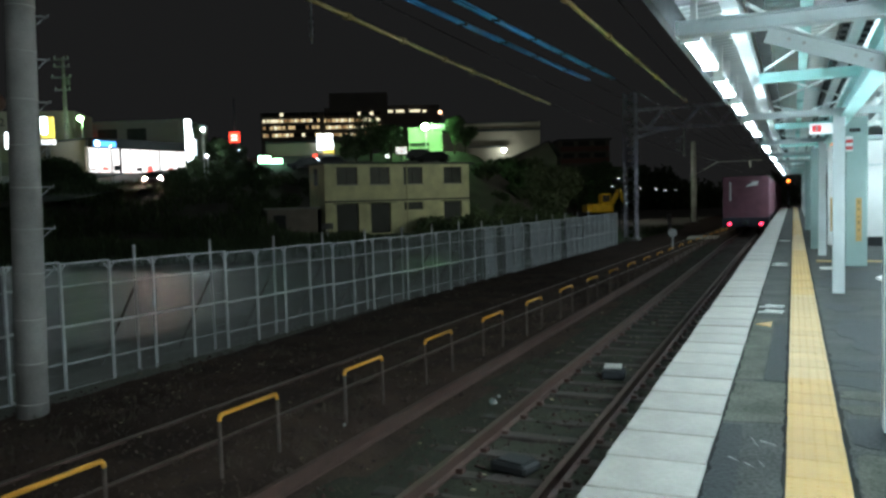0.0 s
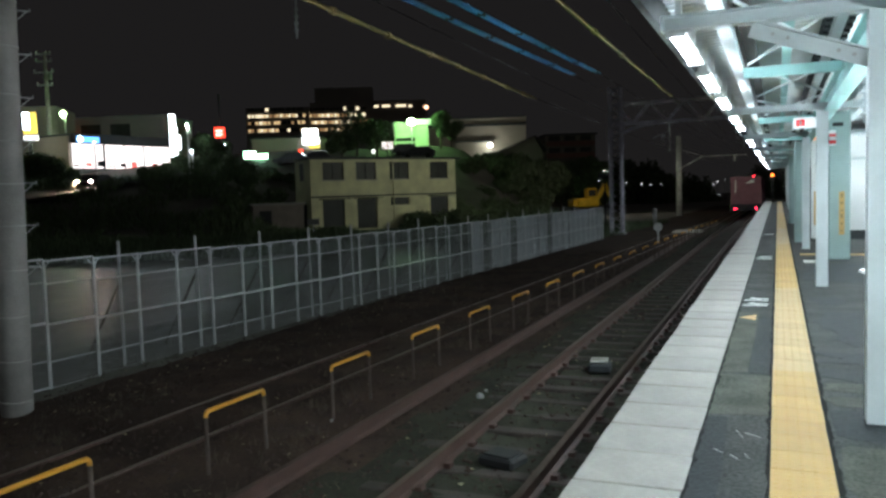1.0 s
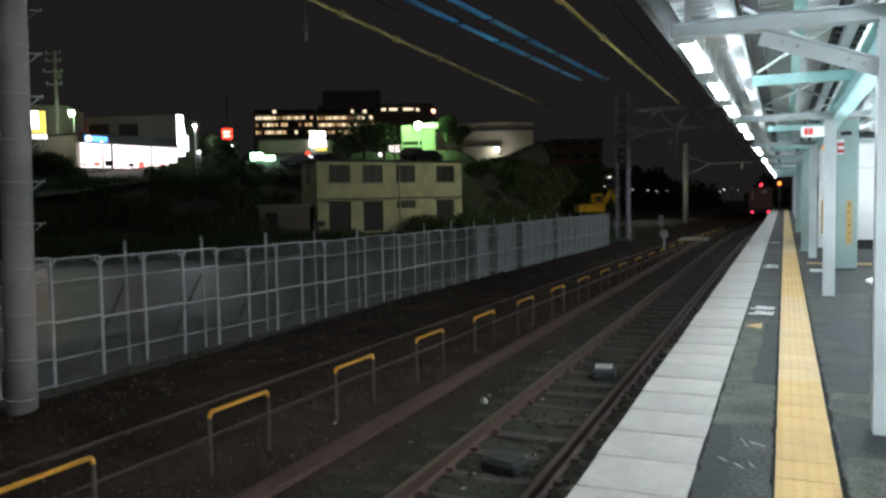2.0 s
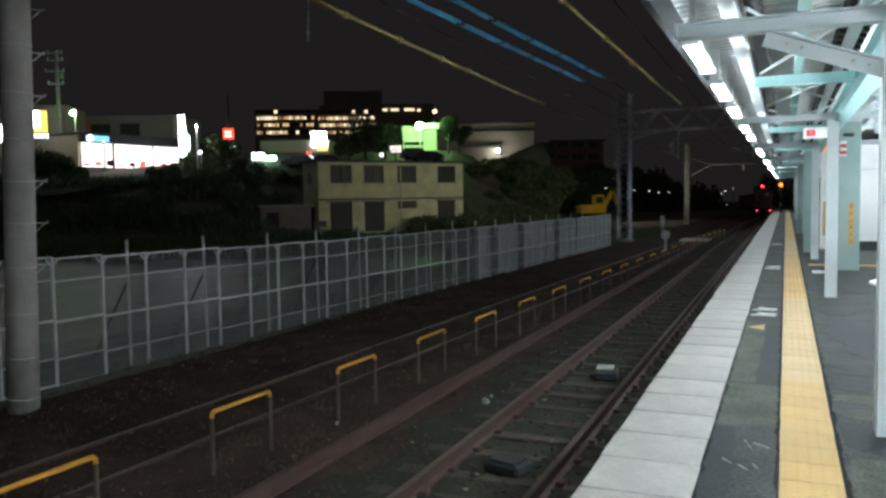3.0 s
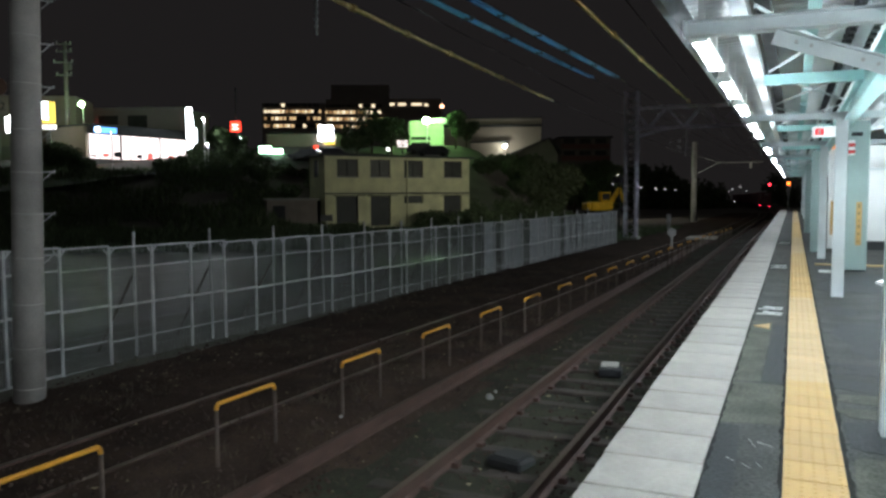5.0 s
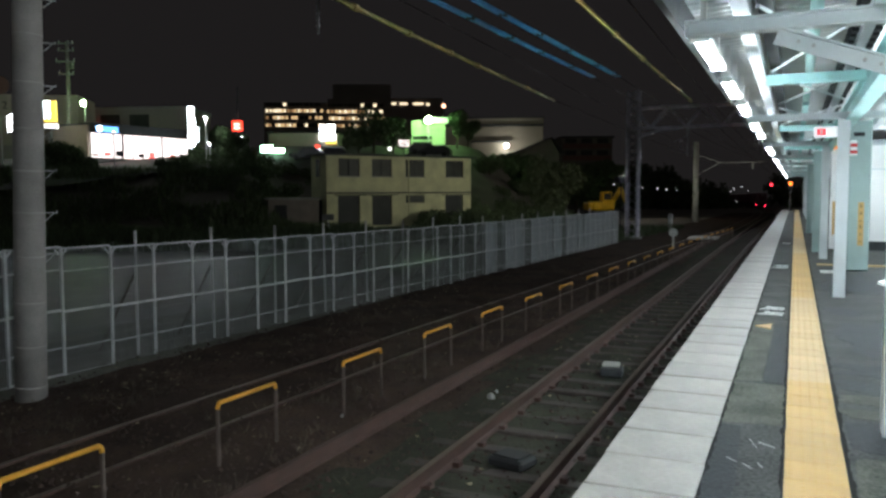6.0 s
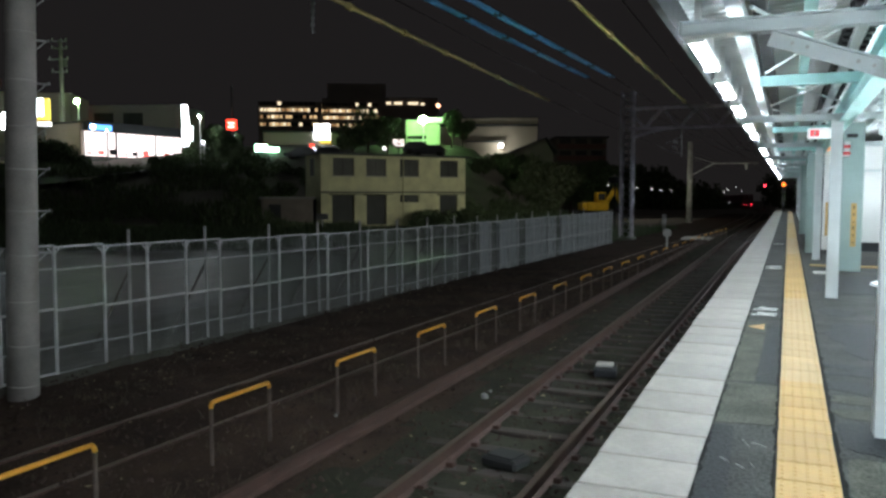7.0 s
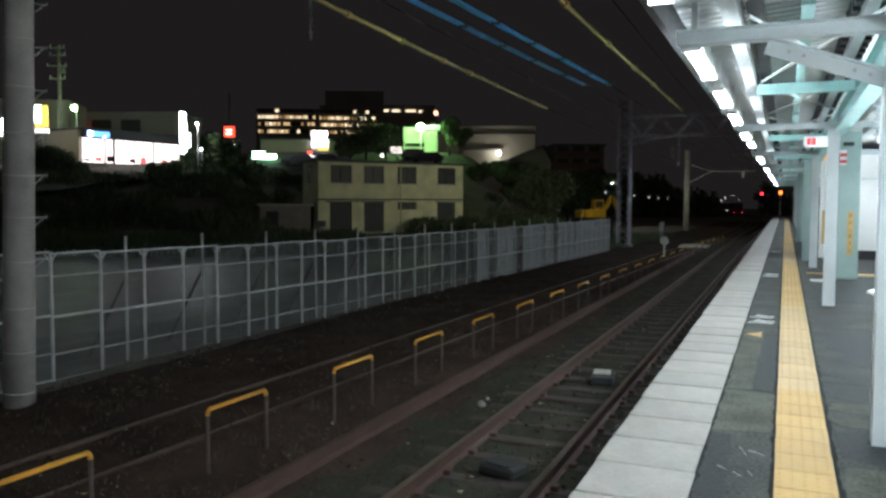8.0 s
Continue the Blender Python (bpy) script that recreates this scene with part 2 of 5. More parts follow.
build_ground()


def build_lot():
    """Wet tarmac yard behind the fence."""
    bm = B()
    xs, ys = [-60 + 2.5 * i for i in range(20)], [9 + 3 * i for i in range(17)]
    grid = {}
    for x in xs:
        for y in ys:
            if FWD[0] * x + FWD[1] * y < 38:
                grid[x, y] = bm.verts.new((x, y, max(ground_z(x, y), -1.5) + 0.03))
    for a, b in zip(xs, xs[1:]):
        for c, e in zip(ys, ys[1:]):
            q = [(a, c), (b, c), (b, e), (a, e)]
            if all(k in grid for k in q):
                bm.faces.new([grid[k] for k in q])
    ob = part("yard", bm, M_WET, smooth=True)
    tagged(ob, "wet dark tarmac yard behind the fence", "yard", kind="structure")


build_lot()

# ---- platform ----
P_END, P_START = 67.0, -13.87


def build_platform():
    bm = B()
    box(bm, -0.40, 5.6, P_START, P_END, -1.35, 0.0)
    floor = part("platform_floor", bm, M_ASPH)
    tagged(floor, "worn dark grey asphalt platform surface with patched repairs", "platform", kind="structure")
    bm = B()
    box(bm, -0.86, -0.404, P_START, P_END, -1.4, -0.11)
    wall = part("platform_wall", bm, M_CONC)
    tagged(wall, "stained grey concrete platform retaining wall", "wall", kind="structure")
    edge = thing("platform_edge", Matrix(), "row of pale concrete coping slabs along the platform edge", "platform edge", kind="structure")
    bm = B()
    box(bm, -0.264, 0.264, 0.006, 0.489, -0.10, 0.012, 0.005)
    first = part("coping_slab", bm, M_SLAB, edge)
    first.matrix_basis = pose(-0.668, 0.31, 0)
    rnd = random.Random(4)
    y = P_START
    k = 0
    first.location.y = y
    while y < P_END - 1:
        y += 0.505
        k += 1
        share("coping_slab", first, edge, pose(-0.668 + rnd.uniform(-0.004, 0.004), y, rnd.uniform(-0.003, 0.003), 0, 0, rnd.uniform(-0.15, 0.15)))
    # tactile paving
    path = thing("tactile_paving", Matrix(), "yellow tactile paving strip with raised dots, partly worn", "tactile paving", kind="structure")
    bm = B()
    box(bm, 0.003, 0.297, 0.004, 0.297, -0.02, 0.010)
    for i in range(5):
        for j in range(5):
            cx, cy = 0.03 + 0.06 * i, 0.03 + 0.06 * j
            lo = [bm.verts.new((cx + 0.016 * math.cos(a), cy + 0.016 * math.sin(a), 0.0101)) for a in (0.785, 2.356, 3.927, 5.498)]
            hi = [bm.verts.new((cx + 0.010 * math.cos(a), cy + 0.010 * math.sin(a), 0.0130)) for a in (0.785, 2.356, 3.927, 5.498)]
            for a in range(4):
                bm.faces.new((lo[a], lo[(a + 1) % 4], hi[(a + 1) % 4], hi[a]))
            bm.faces.new(hi)
    tile = part("tactile_tile", bm, M_YEL, path)
    worn = share("tactile_tile", tile, path, pose(-0.02, 6.52, 0))
    worn.data = tile.data.copy()
    worn.data.materials[0] = M_YELP
    y, k = P_START + 0.1, 0
    tile.matrix_basis = pose(-0.02, y, 0)
    y += 0.3
    while y < P_END - 1:
        src = worn if 6.45 < y < 11.6 or 20 < y < 27 or y > 40 else tile
        if abs(y - 6.52) > 0.1:
            share("tactile_tile", src, path, pose(-0.02 + rnd.uniform(-0.002, 0.002), y, rnd.uniform(-0.001, 0.001)))
        y += 0.3003
    # crosswise strip
    for k in range(10):
        share("tactile_tile", tile, path, pose(0.42 + 0.3 * k, 17.15, 0))
    # patches and paint on the asphalt
    rnd = random.Random(9)

    def patch(name, mtl, pts, z, label):
        bm = B()
        lo = [bm.verts.new((x, y, -0.005)) for x, y in pts]
        hi = [bm.verts.new((x, y, z)) for x, y in pts]
        bm.faces.new(hi)
        for i in range(len(pts)):
            j = (i + 1) % len(pts)
            bm.faces.new((lo[i], lo[j], hi[j], hi[i]))
        ob = part(name, bm, mtl)
        tagged(ob, label, "pavement", kind="structure")

    def ragged(x0, x1, y0, y1, jag):
        cx, cy, pts = (x0 + x1) / 2, (y0 + y1) / 2, []
        for i in range(110):
            a = 6.2832 * i / 110
            u, v = math.cos(a), math.sin(a)
            k = 1 / (abs(u) ** 5 + abs(v) ** 5) ** 0.2
            n = 1 + jag * 2.2 * noise.noise((u * 1.6 + cx * 7, v * 1.6 + cy * 3, 5)) + 0.6 * jag * noise.noise((u * 6, v * 6 + cy * 5, 9)) + 0.05 * noise.noise((u * 17, v * 17 + cy * 5, 2))
            pts.append((cx + (x1 - x0) / 2 * u * k * n, cy + (y1 - y0) / 2 * v * k * n))
        return pts

    dk, pl = "dark damp patch of newer asphalt on the platform", "pale worn patch of asphalt on the platform"
    patch("asphalt_patch", M_PATCH, [(-0.40, 2.2), (-0.30, 2.25), (-0.24, 4.1), (-0.27, 5.15), (-0.40, 5.15)], 0.0018, dk)
    patch("asphalt_patch", M_PATCH2, [(-0.40, 5.2), (-0.03, 5.25), (-0.03, 6.35), (-0.40, 6.35)], 0.0022, pl)
    patch("asphalt_patch", M_PATCH, [(-0.19, 6.45), (-0.035, 6.4), (-0.03, 9.2), (-0.16, 9.1)], 0.0018, dk)
    patch("asphalt_patch", M_PATCH2, [(-0.40, 6.4), (-0.2, 6.45), (-0.17, 9.5), (-0.40, 9.5)], 0.0022, pl)
    patch("asphalt_patch", M_PATCH2, ragged(0.32, 0.9, 5.6, 5.85, 0.06), 0.0022, pl)
    patch("asphalt_patch", M_PATCH2, ragged(0.32, 0.9, 6.0, 6.25, 0.06), 0.0022, pl)
    patch("asphalt_patch", M_PATCH2, ragged(0.32, 0.7, 4.0, 4.75, 0.05), 0.0022, pl)
    patch("asphalt_patch", M_PATCH, ragged(0.33, 1.1, 4.85, 5.5, 0.09), 0.0018, dk)
    patch("asphalt_patch", M_PATCH, ragged(0.31, 1.0, 6.30, 6.70, 0.25), 0.0018, dk)
    patch("asphalt_patch", M_PATCH, ragged(0.34, 1.2, 6.86, 7.35, 0.3), 0.0018, dk)
    patch("asphalt_patch", M_PATCH, ragged(0.45, 1.3, 7.9, 9.6, 0.3), 0.0018, dk)
    patch("asphalt_patch", M_PATCH, ragged(0.40, 0.8, 10.3, 10.9, 0.3), 0.0018, dk)
    patch("asphalt_patch", M_PATCH, ragged(0.5, 2.6, 12.6, 15.5, 0.1), 0.0018, dk)
    # open, crumbling seams along the tactile strip and the coping
    for x0, x1, lab in ((-0.038, -0.022, "dark seam beside the tactile strip"), (0.283, 0.304, "dark seam beside the tactile strip"),
                        (-0.405, -0.386, "dark crumbling seam behind the coping slabs")):
        one, two = [], []
        y = P_START
        while y < P_END:
            wob = 0.014 * noise.noise((x0 * 9, y * 9, 1)) + 0.010 * noise.noise((x0 * 9, y * 31, 4)) if y < 25 else 0
            one.append((x0 + (wob if x0 == -0.038 else 0), y))
            two.append((x1 + (0 if x0 == -0.038 else wob), y))
            y += 0.03 if 2.5 < y < 14 else 0.6
        patch("asphalt_seam", M_SEAM, two + one[::-1], 0.0035, lab)
    # painted marks between coping and tactile strip
    wl = "worn white painted waiting mark on the platform"
    for y in (10.0, 10.45, 16.2, 16.6, 24.0):
        patch("painted_mark", M_WPAINT, [(-0.37, y), (-0.22, y + 0.02), (-0.10, y - 0.01), (-0.10, y + 0.06), (-0.23, y + 0.075), (-0.36, y + 0.06)], 0.006, wl)
        patch("painted_mark", M_WPAINT, [(-0.31, y + 0.15), (-0.08, y + 0.14), (-0.09, y + 0.20), (-0.30, y + 0.215)], 0.006, wl)
        patch("painted_mark", M_WPAINT, [(-0.21, y + 0.055), (-0.17, y + 0.055), (-0.25, y + 0.26), (-0.29, y + 0.26)], 0.0075, wl)
    for y in (15.55,):
        patch("painted_mark", M_WPAINT, [(0.45, y), (0.75, y), (0.75, y + 0.5), (0.45, y + 0.5)], 0.006, wl)
    patch("painted_mark", M_OPAINT, [(-0.36, 9.1), (-0.2, 8.95), (-0.2, 9.3)], 0.007, "worn orange painted arrow on the platform")
    for y, x0, ln, wd in ((4.50, -0.31, 0.06, 0.005), (4.42, -0.22, 0.05, 0.006), (4.46, -0.15, 0.03, 0.004), (4.84, -0.16, 0.09, 0.006), (4.88, -0.21, 0.025, 0.009), (4.80, -0.19, 0.03, 0.004)):
        patch("painted_mark", M_SCUFF, [(x0, y), (x0 + ln * 0.4, y - 0.03), (x0 + ln, y - 0.07), (x0 + ln * 0.9, y - 0.06 + wd), (x0 + ln * 0.4, y - 0.025 + wd * 1.2), (x0 + 0.004, y + wd)], 0.004, "faint white scuff on the asphalt")


build_platform()


# ---- railway ----
def rail_rings(side, y0, y1, step, xf, base):
    prof = [(-0.06, 0), (0.06, 0), (0.06, 0.012), (0.012, 0.03), (0.012, 0.105), (0.032, 0.115), (0.032, 0.15),
            (-0.032, 0.15), (-0.032, 0.115), (-0.012, 0.105), (-0.012, 0.03), (-0.06, 0.012)]
    out, y = [], y0
    while y <= y1:
        x = xf(y) + side
        out.append([(x + a, y, base + fall(y) + b) for a, b in prof])
        y += step
    return out


def build_track(name, xf, y0, y1, label, top, shine, sleepers):
    tr = thing(name, Matrix(), label, "railway track", kind="structure")
    for s in (-0.5335, 0.5335):
        bm = strip(B(), rail_rings(s, y0, y1, 3.0, xf, top - 0.15))
        r = part("rail", bm, M_RUST, tr)
        if shine:
            r.data.materials.append(shine)
            for p in r.data.polygons:
                if p.normal.z > 0.9 and p.center.z > top + fall(p.center.y) - 0.02:
                    p.material_index = 1
    if sleepers:
        bm = box(B(), -1.0, 1.0, -0.1, 0.1, -0.14, 0.0, 0.015)
        first = part("sleeper", bm, M_SLEEP, tr)
        bm = box(B(), -0.13, -0.062, -0.05, 0.05, 0.0, 0.05)
        box(bm, 0.062, 0.13, -0.05, 0.05, 0.0, 0.05)
        clip = part("rail_clip", bm, M_RUST, tr)
        clip.matrix_basis = pose(xf(sleepers[0]) - 0.5335, sleepers[0], top - 0.15)
        rnd = random.Random(3)
        y = sleepers[0]
        first.matrix_basis = pose(xf(y), y, top - 0.145)
        while y < sleepers[1]:
            y += 0.66
            if y < 45:
                for s in (-0.5335, 0.5335):
                    share("rail_clip", clip, tr, pose(xf(y) + s, y, top - 0.15 + fall(y)))
            share("sleeper", first, tr, pose(xf(y) + rnd.uniform(-0.03, 0.03), y, top - 0.147 + fall(y) + rnd.uniform(-0.008, 0.008), 0, 0, rnd.uniform(-1, 1)))
    return tr


T_MAIN = build_track("running_line", track_x, -12, 330, "main railway track with rusty rails on dark sleepers", -1.06, M_RUN, (1, 90))
T_SIDE = build_track("siding_track", lambda y: -6.79 + 0.037 * y if y < 62 else track_x(y) - 1.996, -12, 330,
                     "disused siding track with dull rails half sunk in weeds", -1.222, M_DULL, (3, 60))


def build_loose_rail():
    def xf(y):
        return -4.27 + 0.003 * y
    bm = strip(B(), rail_rings(0, -2, 47.0, 2.0, xf, -1.21))
    ob = part("guard_rail", bm, M_RUST)
    tagged(ob, "long rusty rail lying beside the running line", "rail", kind="structure")


build_loose_rail()


def build_ballast():
    rnd = random.Random(12)
    vs, fs = [], []
    for i in range(17000):
        y = 3.2 + 30 * rnd.random() ** 1.7
        x = rnd.uniform(-9.6, -0.95)
        s = rnd.uniform(0.012, 0.030) * (1 if rnd.random() < 0.98 else 1.9)
        z = ground_z(x, y) + s * 0.25
        a = rnd.uniform(0, 6.28)
        o = len(vs)
        for k in range(4):
            r = s * rnd.uniform(0.7, 1.2)
            vs.append((x + r * math.cos(a + 1.571 * k), y + r * math.sin(a + 1.571 * k), z + rnd.uniform(-0.3, 0.3) * s))
        vs.append((x + rnd.uniform(-0.3, 0.3) * s, y + rnd.uniform(-0.3, 0.3) * s, z + s * rnd.uniform(0.5, 0.9)))
        vs.append((x, y, z - s * 0.7))
        for k in range(4):
            fs.append((o + k, o + (k + 1) % 4, o + 4))
            fs.append((o + (k + 1) % 4, o + k, o + 5))
    me = bpy.data.meshes.new("ballast")
    me.from_pydata(vs, [], fs)
    me.materials.append(M_STONE)
    ob = new("ballast", me)
    tagged(ob, "scattered dirty brown ballast stones between the tracks", "ballast", kind="stuff")


build_ballast()


# ---- canopy ----
BAYS = [-8.3 + 6.8 * i for i in range(11)]


def build_canopy():
    # ribbed roof deck, ribs across the platform
    bm = B()
    y, pts = -12.0, []
    while y < 63:
        for dy, dz in ((0, 0), (0.05, 0), (0.07, 0.05), (0.115, 0.05), (0.135, 0)):
            pts.append((y + dy, dz))
        y += 0.15
    lo = [[bm.verts.new((x, yy, zz + 2.74 + k)) for yy, zz in pts] for x, k in ((-0.72, 0.0), (0.75, 0.12), (5.2, 0.45))]
    hi = [[bm.verts.new((v.co.x, v.co.y, v.co.z + 0.02)) for v in r] for r in lo]
    for r in (lo, hi):
        for a, b in zip(r, r[1:]):
            for i in range(len(pts) - 1):
                bm.faces.new((a[i], a[i + 1], b[i + 1], b[i]))
    roof = part("canopy_roof", bm, M_DECK)
    tagged(roof, "ribbed pale metal canopy roof over the platform", "canopy", kind="structure")
    bm = B()
    box(bm, -0.78, -0.735, -12, 63, 2.56, 2.83)
    fas = part("canopy_fascia", bm, M_DARK)
    tagged(fas, "dark metal eaves fascia along the canopy edge", "canopy", kind="structure")

    # purlins along the platform
    for x, z, w, mtl, lab in ((-0.35, 2.60, 0.05, M_GREY, "pale grey steel purlin under the roof"),
                              (0.47, 2.665, 0.04, M_GREY, "pale grey steel purlin under the roof"),
                              (1.35, 2.66, 0.06, M_GREY, "pale grey steel purlin under the roof"),
                              (2.3, 2.7, 0.06, M_GREY, "pale grey steel purlin under the roof")):
        bm = B()
        box(bm, x - w, x + w, -12, 63, z, z + 0.012)
        box(bm, x + w - 0.012, x + w, -12, 63, z + 0.012, z + 0.13)
        box(bm, x - w, x - w + 0.012, -12, 63, z + 0.012, z + 0.13)
        ob = part("purlin", bm, mtl)
        tagged(ob, lab, "purlin", "roof purlins", kind="structure")
    # dark closure blocks between the deck ribs beside a purlin
    bm = B()
    for k in range(120):
        for x in (0.365, 0.525):
            box(bm, x, x + 0.05, -2 + 0.27 * k, -1.86 + 0.27 * k, 2.675, 2.80)
    ob = part("closure_blocks", bm, M_DARK)
    tagged(ob, "row of dark closure blocks under the canopy deck", "canopy", kind="structure")
    # dark box in place of the shadow the eaves purlin casts on the deck
    ob = part("purlin_shade_strip", box(B(), -0.262, -0.165, -12, 63, 2.665, 2.765), M_DARK)
    tagged(ob, "dark strip standing in for the shade beside the eaves purlin", "purlin", kind="structure")
    # girders along the platform on the post heads
    for x in (0.68, 3.6):
        bm = B()
        box(bm, x - 0.08, x + 0.08, -12, 63, 2.40, 2.42)
        box(bm, x - 0.012, x + 0.012, -12, 63, 2.42, 2.64)
        box(bm, x - 0.08, x + 0.08, -12, 63, 2.64, 2.66)
        ob = part("girder", bm, M_TEAL)
        tagged(ob, "pale green steel girder along the canopy", "girder", "canopy girders", kind="structure")
    # one cross frame, copied bay by bay
    fr = thing("canopy_frame", pose(0, BAYS[0], 0), "painted steel canopy frame with posts and knee braces", "canopy frame", "canopy frames", kind="structure")
    bm = B()
    box(bm, -0.66, 5.1, -0.06, 0.06, 2.428, 2.438)
    box(bm, -0.66, 5.1, -0.008, 0.008, 2.438, 2.51)
    box(bm, -0.66, 5.1, -0.06, 0.06, 2.51, 2.52)
    box(bm, -0.66, -0.645, -0.06, 0.06, 2.438, 2.51)
    part("crossbeam", bm, M_GREY, fr, "light grey steel crossbeam")
    for x in (0.58, 3.6):
        bm = B()
        box(bm, x - 0.075, x + 0.075, -0.075, -0.063, 0.0, 2.428)
        box(bm, x - 0.075, x + 0.075, 0.063, 0.075, 0.0, 2.428)
        box(bm, x - 0.006, x + 0.006, -0.063, 0.063, 0.0, 2.375)
        box(bm, x - 0.075, x - 0.069, -0.063, 0.063, 0.0, 2.375)
        part("post", bm, M_GREY, fr, "light grey steel post")
    for a, b in (((-0.13, 2.394), (0.56, 2.14)), ((1.3, 2.37), (0.68, 2.10))):
        bm = B()
        bar(bm, (a[0], 0.0, a[1]), (b[0], 0.0, b[1]), 0.014, 0.10)
        bar(bm, (a[0], 0.0, a[1] + 0.05), (b[0], 0.0, b[1] + 0.05), 0.09, 0.012)
        br = part("knee_brace", bm, M_GREY, fr)
        for t in (0.18, 0.3, 0.7, 0.82):
            bm = B()
            cx, cz = a[0] + (b[0] - a[0]) * t, a[1] + (b[1] - a[1]) * t
            rod(bm, (cx, -0.022, cz), (cx, 0.0, cz), 0.012, sides=6)
            part("bolt", bm, M_GALV, br)
    for dy in (3.45,):
        bm = B()
        box(bm, -0.30, 0.60, dy - 0.05, dy + 0.05, 2.52, 2.535)
        box(bm, -0.30, 0.60, dy - 0.006, dy + 0.006, 2.535, 2.625)
        part("cross_strut", bm, M_TEAL, fr, "pale green cross strut")
    bm = B()
    bar(bm, (0.1, 0.1, 2.68), (0.1, 6.7, 2.70), 0.08, 0.07)
    part("middle_strut", bm, M_TEAL, fr, "pale green strut")
    for p, q in (((-0.25, 0.2, 2.63), (0.6, 3.35, 2.66)), ((0.6, 0.2, 2.65), (-0.25, 3.35, 2.64)), ((-0.25, 3.55, 2.63), (0.6, 6.6, 2.66)), ((0.6, 3.55, 2.65), (-0.25, 6.6, 2.64))):
        part("tie_rod", rod(B(), p, q, 0.013, sides=8), M_GREY, fr)
    for y in BAYS[1:]:
        other = copy_thing(fr, pose(0, y, 0))
        if y > 8:
            for brace in [o for o in other.children if o.name.startswith("knee_brace")]:
                for bolt in list(brace.children):
                    bpy.data.objects.remove(bolt)
                bpy.data.objects.remove(brace)


build_canopy()


def build_lamps():
    lamp = thing("platform_lamp", pose(-0.585, 0, 2.45), "bright white fluorescent platform lamp under the canopy eaves", "lamp", "platform lamps")
    bm = B()
    box(bm, -0.044, 0.044, -0.66, 0.66, 0.0, 0.05, 0.01)
    for s in (-0.65, 0.65):
        box(bm, -0.06, 0.06, s - 0.012, s + 0.012, -0.045, -0.001)
    box(bm, -0.02, 0.02, -0.5, -0.44, 0.05, 0.3)
    box(bm, -0.02, 0.02, 0.44, 0.5, 0.05, 0.3)
    part("housing", bm, M_WHITE, lamp, "white lamp housing")
    bm = B()
    rod(bm, (-0.027, -0.61, -0.022), (-0.027, 0.61, -0.022), 0.017, sides=8)
    rod(bm, (0.027, -0.61, -0.022), (0.027, 0.61, -0.022), 0.017, sides=8)
    part("tube", bm, L_TUBE, lamp, "glowing twin fluorescent tubes")
    # added lamps, never in view: they brighten the deck, platform and waiting room
    bare = thing("tube_lamp", pose(1.75, 0, 2.05), "added out-of-view twin tube lamp that brightens canopy and platform", "lamp", "inner platform lamps")
    bm = B()
    rod(bm, (-0.03, -0.6, 0), (-0.03, 0.6, 0), 0.017, sides=8)
    rod(bm, (0.03, -0.6, 0), (0.03, 0.6, 0), 0.017, sides=8)
    part("tube", bm, L_INNER, bare, "glowing twin fluorescent tubes")
    for s in (-0.61, 0.61):
        bm = B()
        box(bm, -0.05, 0.05, s - 0.01, s + 0.01, -0.02, 0.03)
        rod(bm, (0, s, 0.03), (0, s, 0.80), 0.008, sides=6)
        part("hanger", bm, M_GREY, bare)
    spots = [y + dy for y in BAYS for dy in (1.05, 3.05, 5.15) if y + dy < 62]
    for k, y in enumerate(spots):
        # x keeps each added lamp hidden; the y shift brightens the waiting-room front
        m = pose(1.3 if y < 11 else 1.75 if y < 15 else 2.3 if y < 21 else 4.4, y + 0.75 * (19 < y < 21), 2.05)
        if k:
            copy_thing(bare, m)
        else:
            bare.matrix_basis = m
    first = True
    for y in BAYS:
        for dy in (0.74, 2.79, 4.88):
            if y + dy > 62 or (y > 11 and dy > 4):
                continue
            m = pose(-0.585, y + dy, 2.45)
            if first:
                lamp.matrix_basis = m
                first = False
            else:
                copy_thing(lamp, m)


build_lamps()


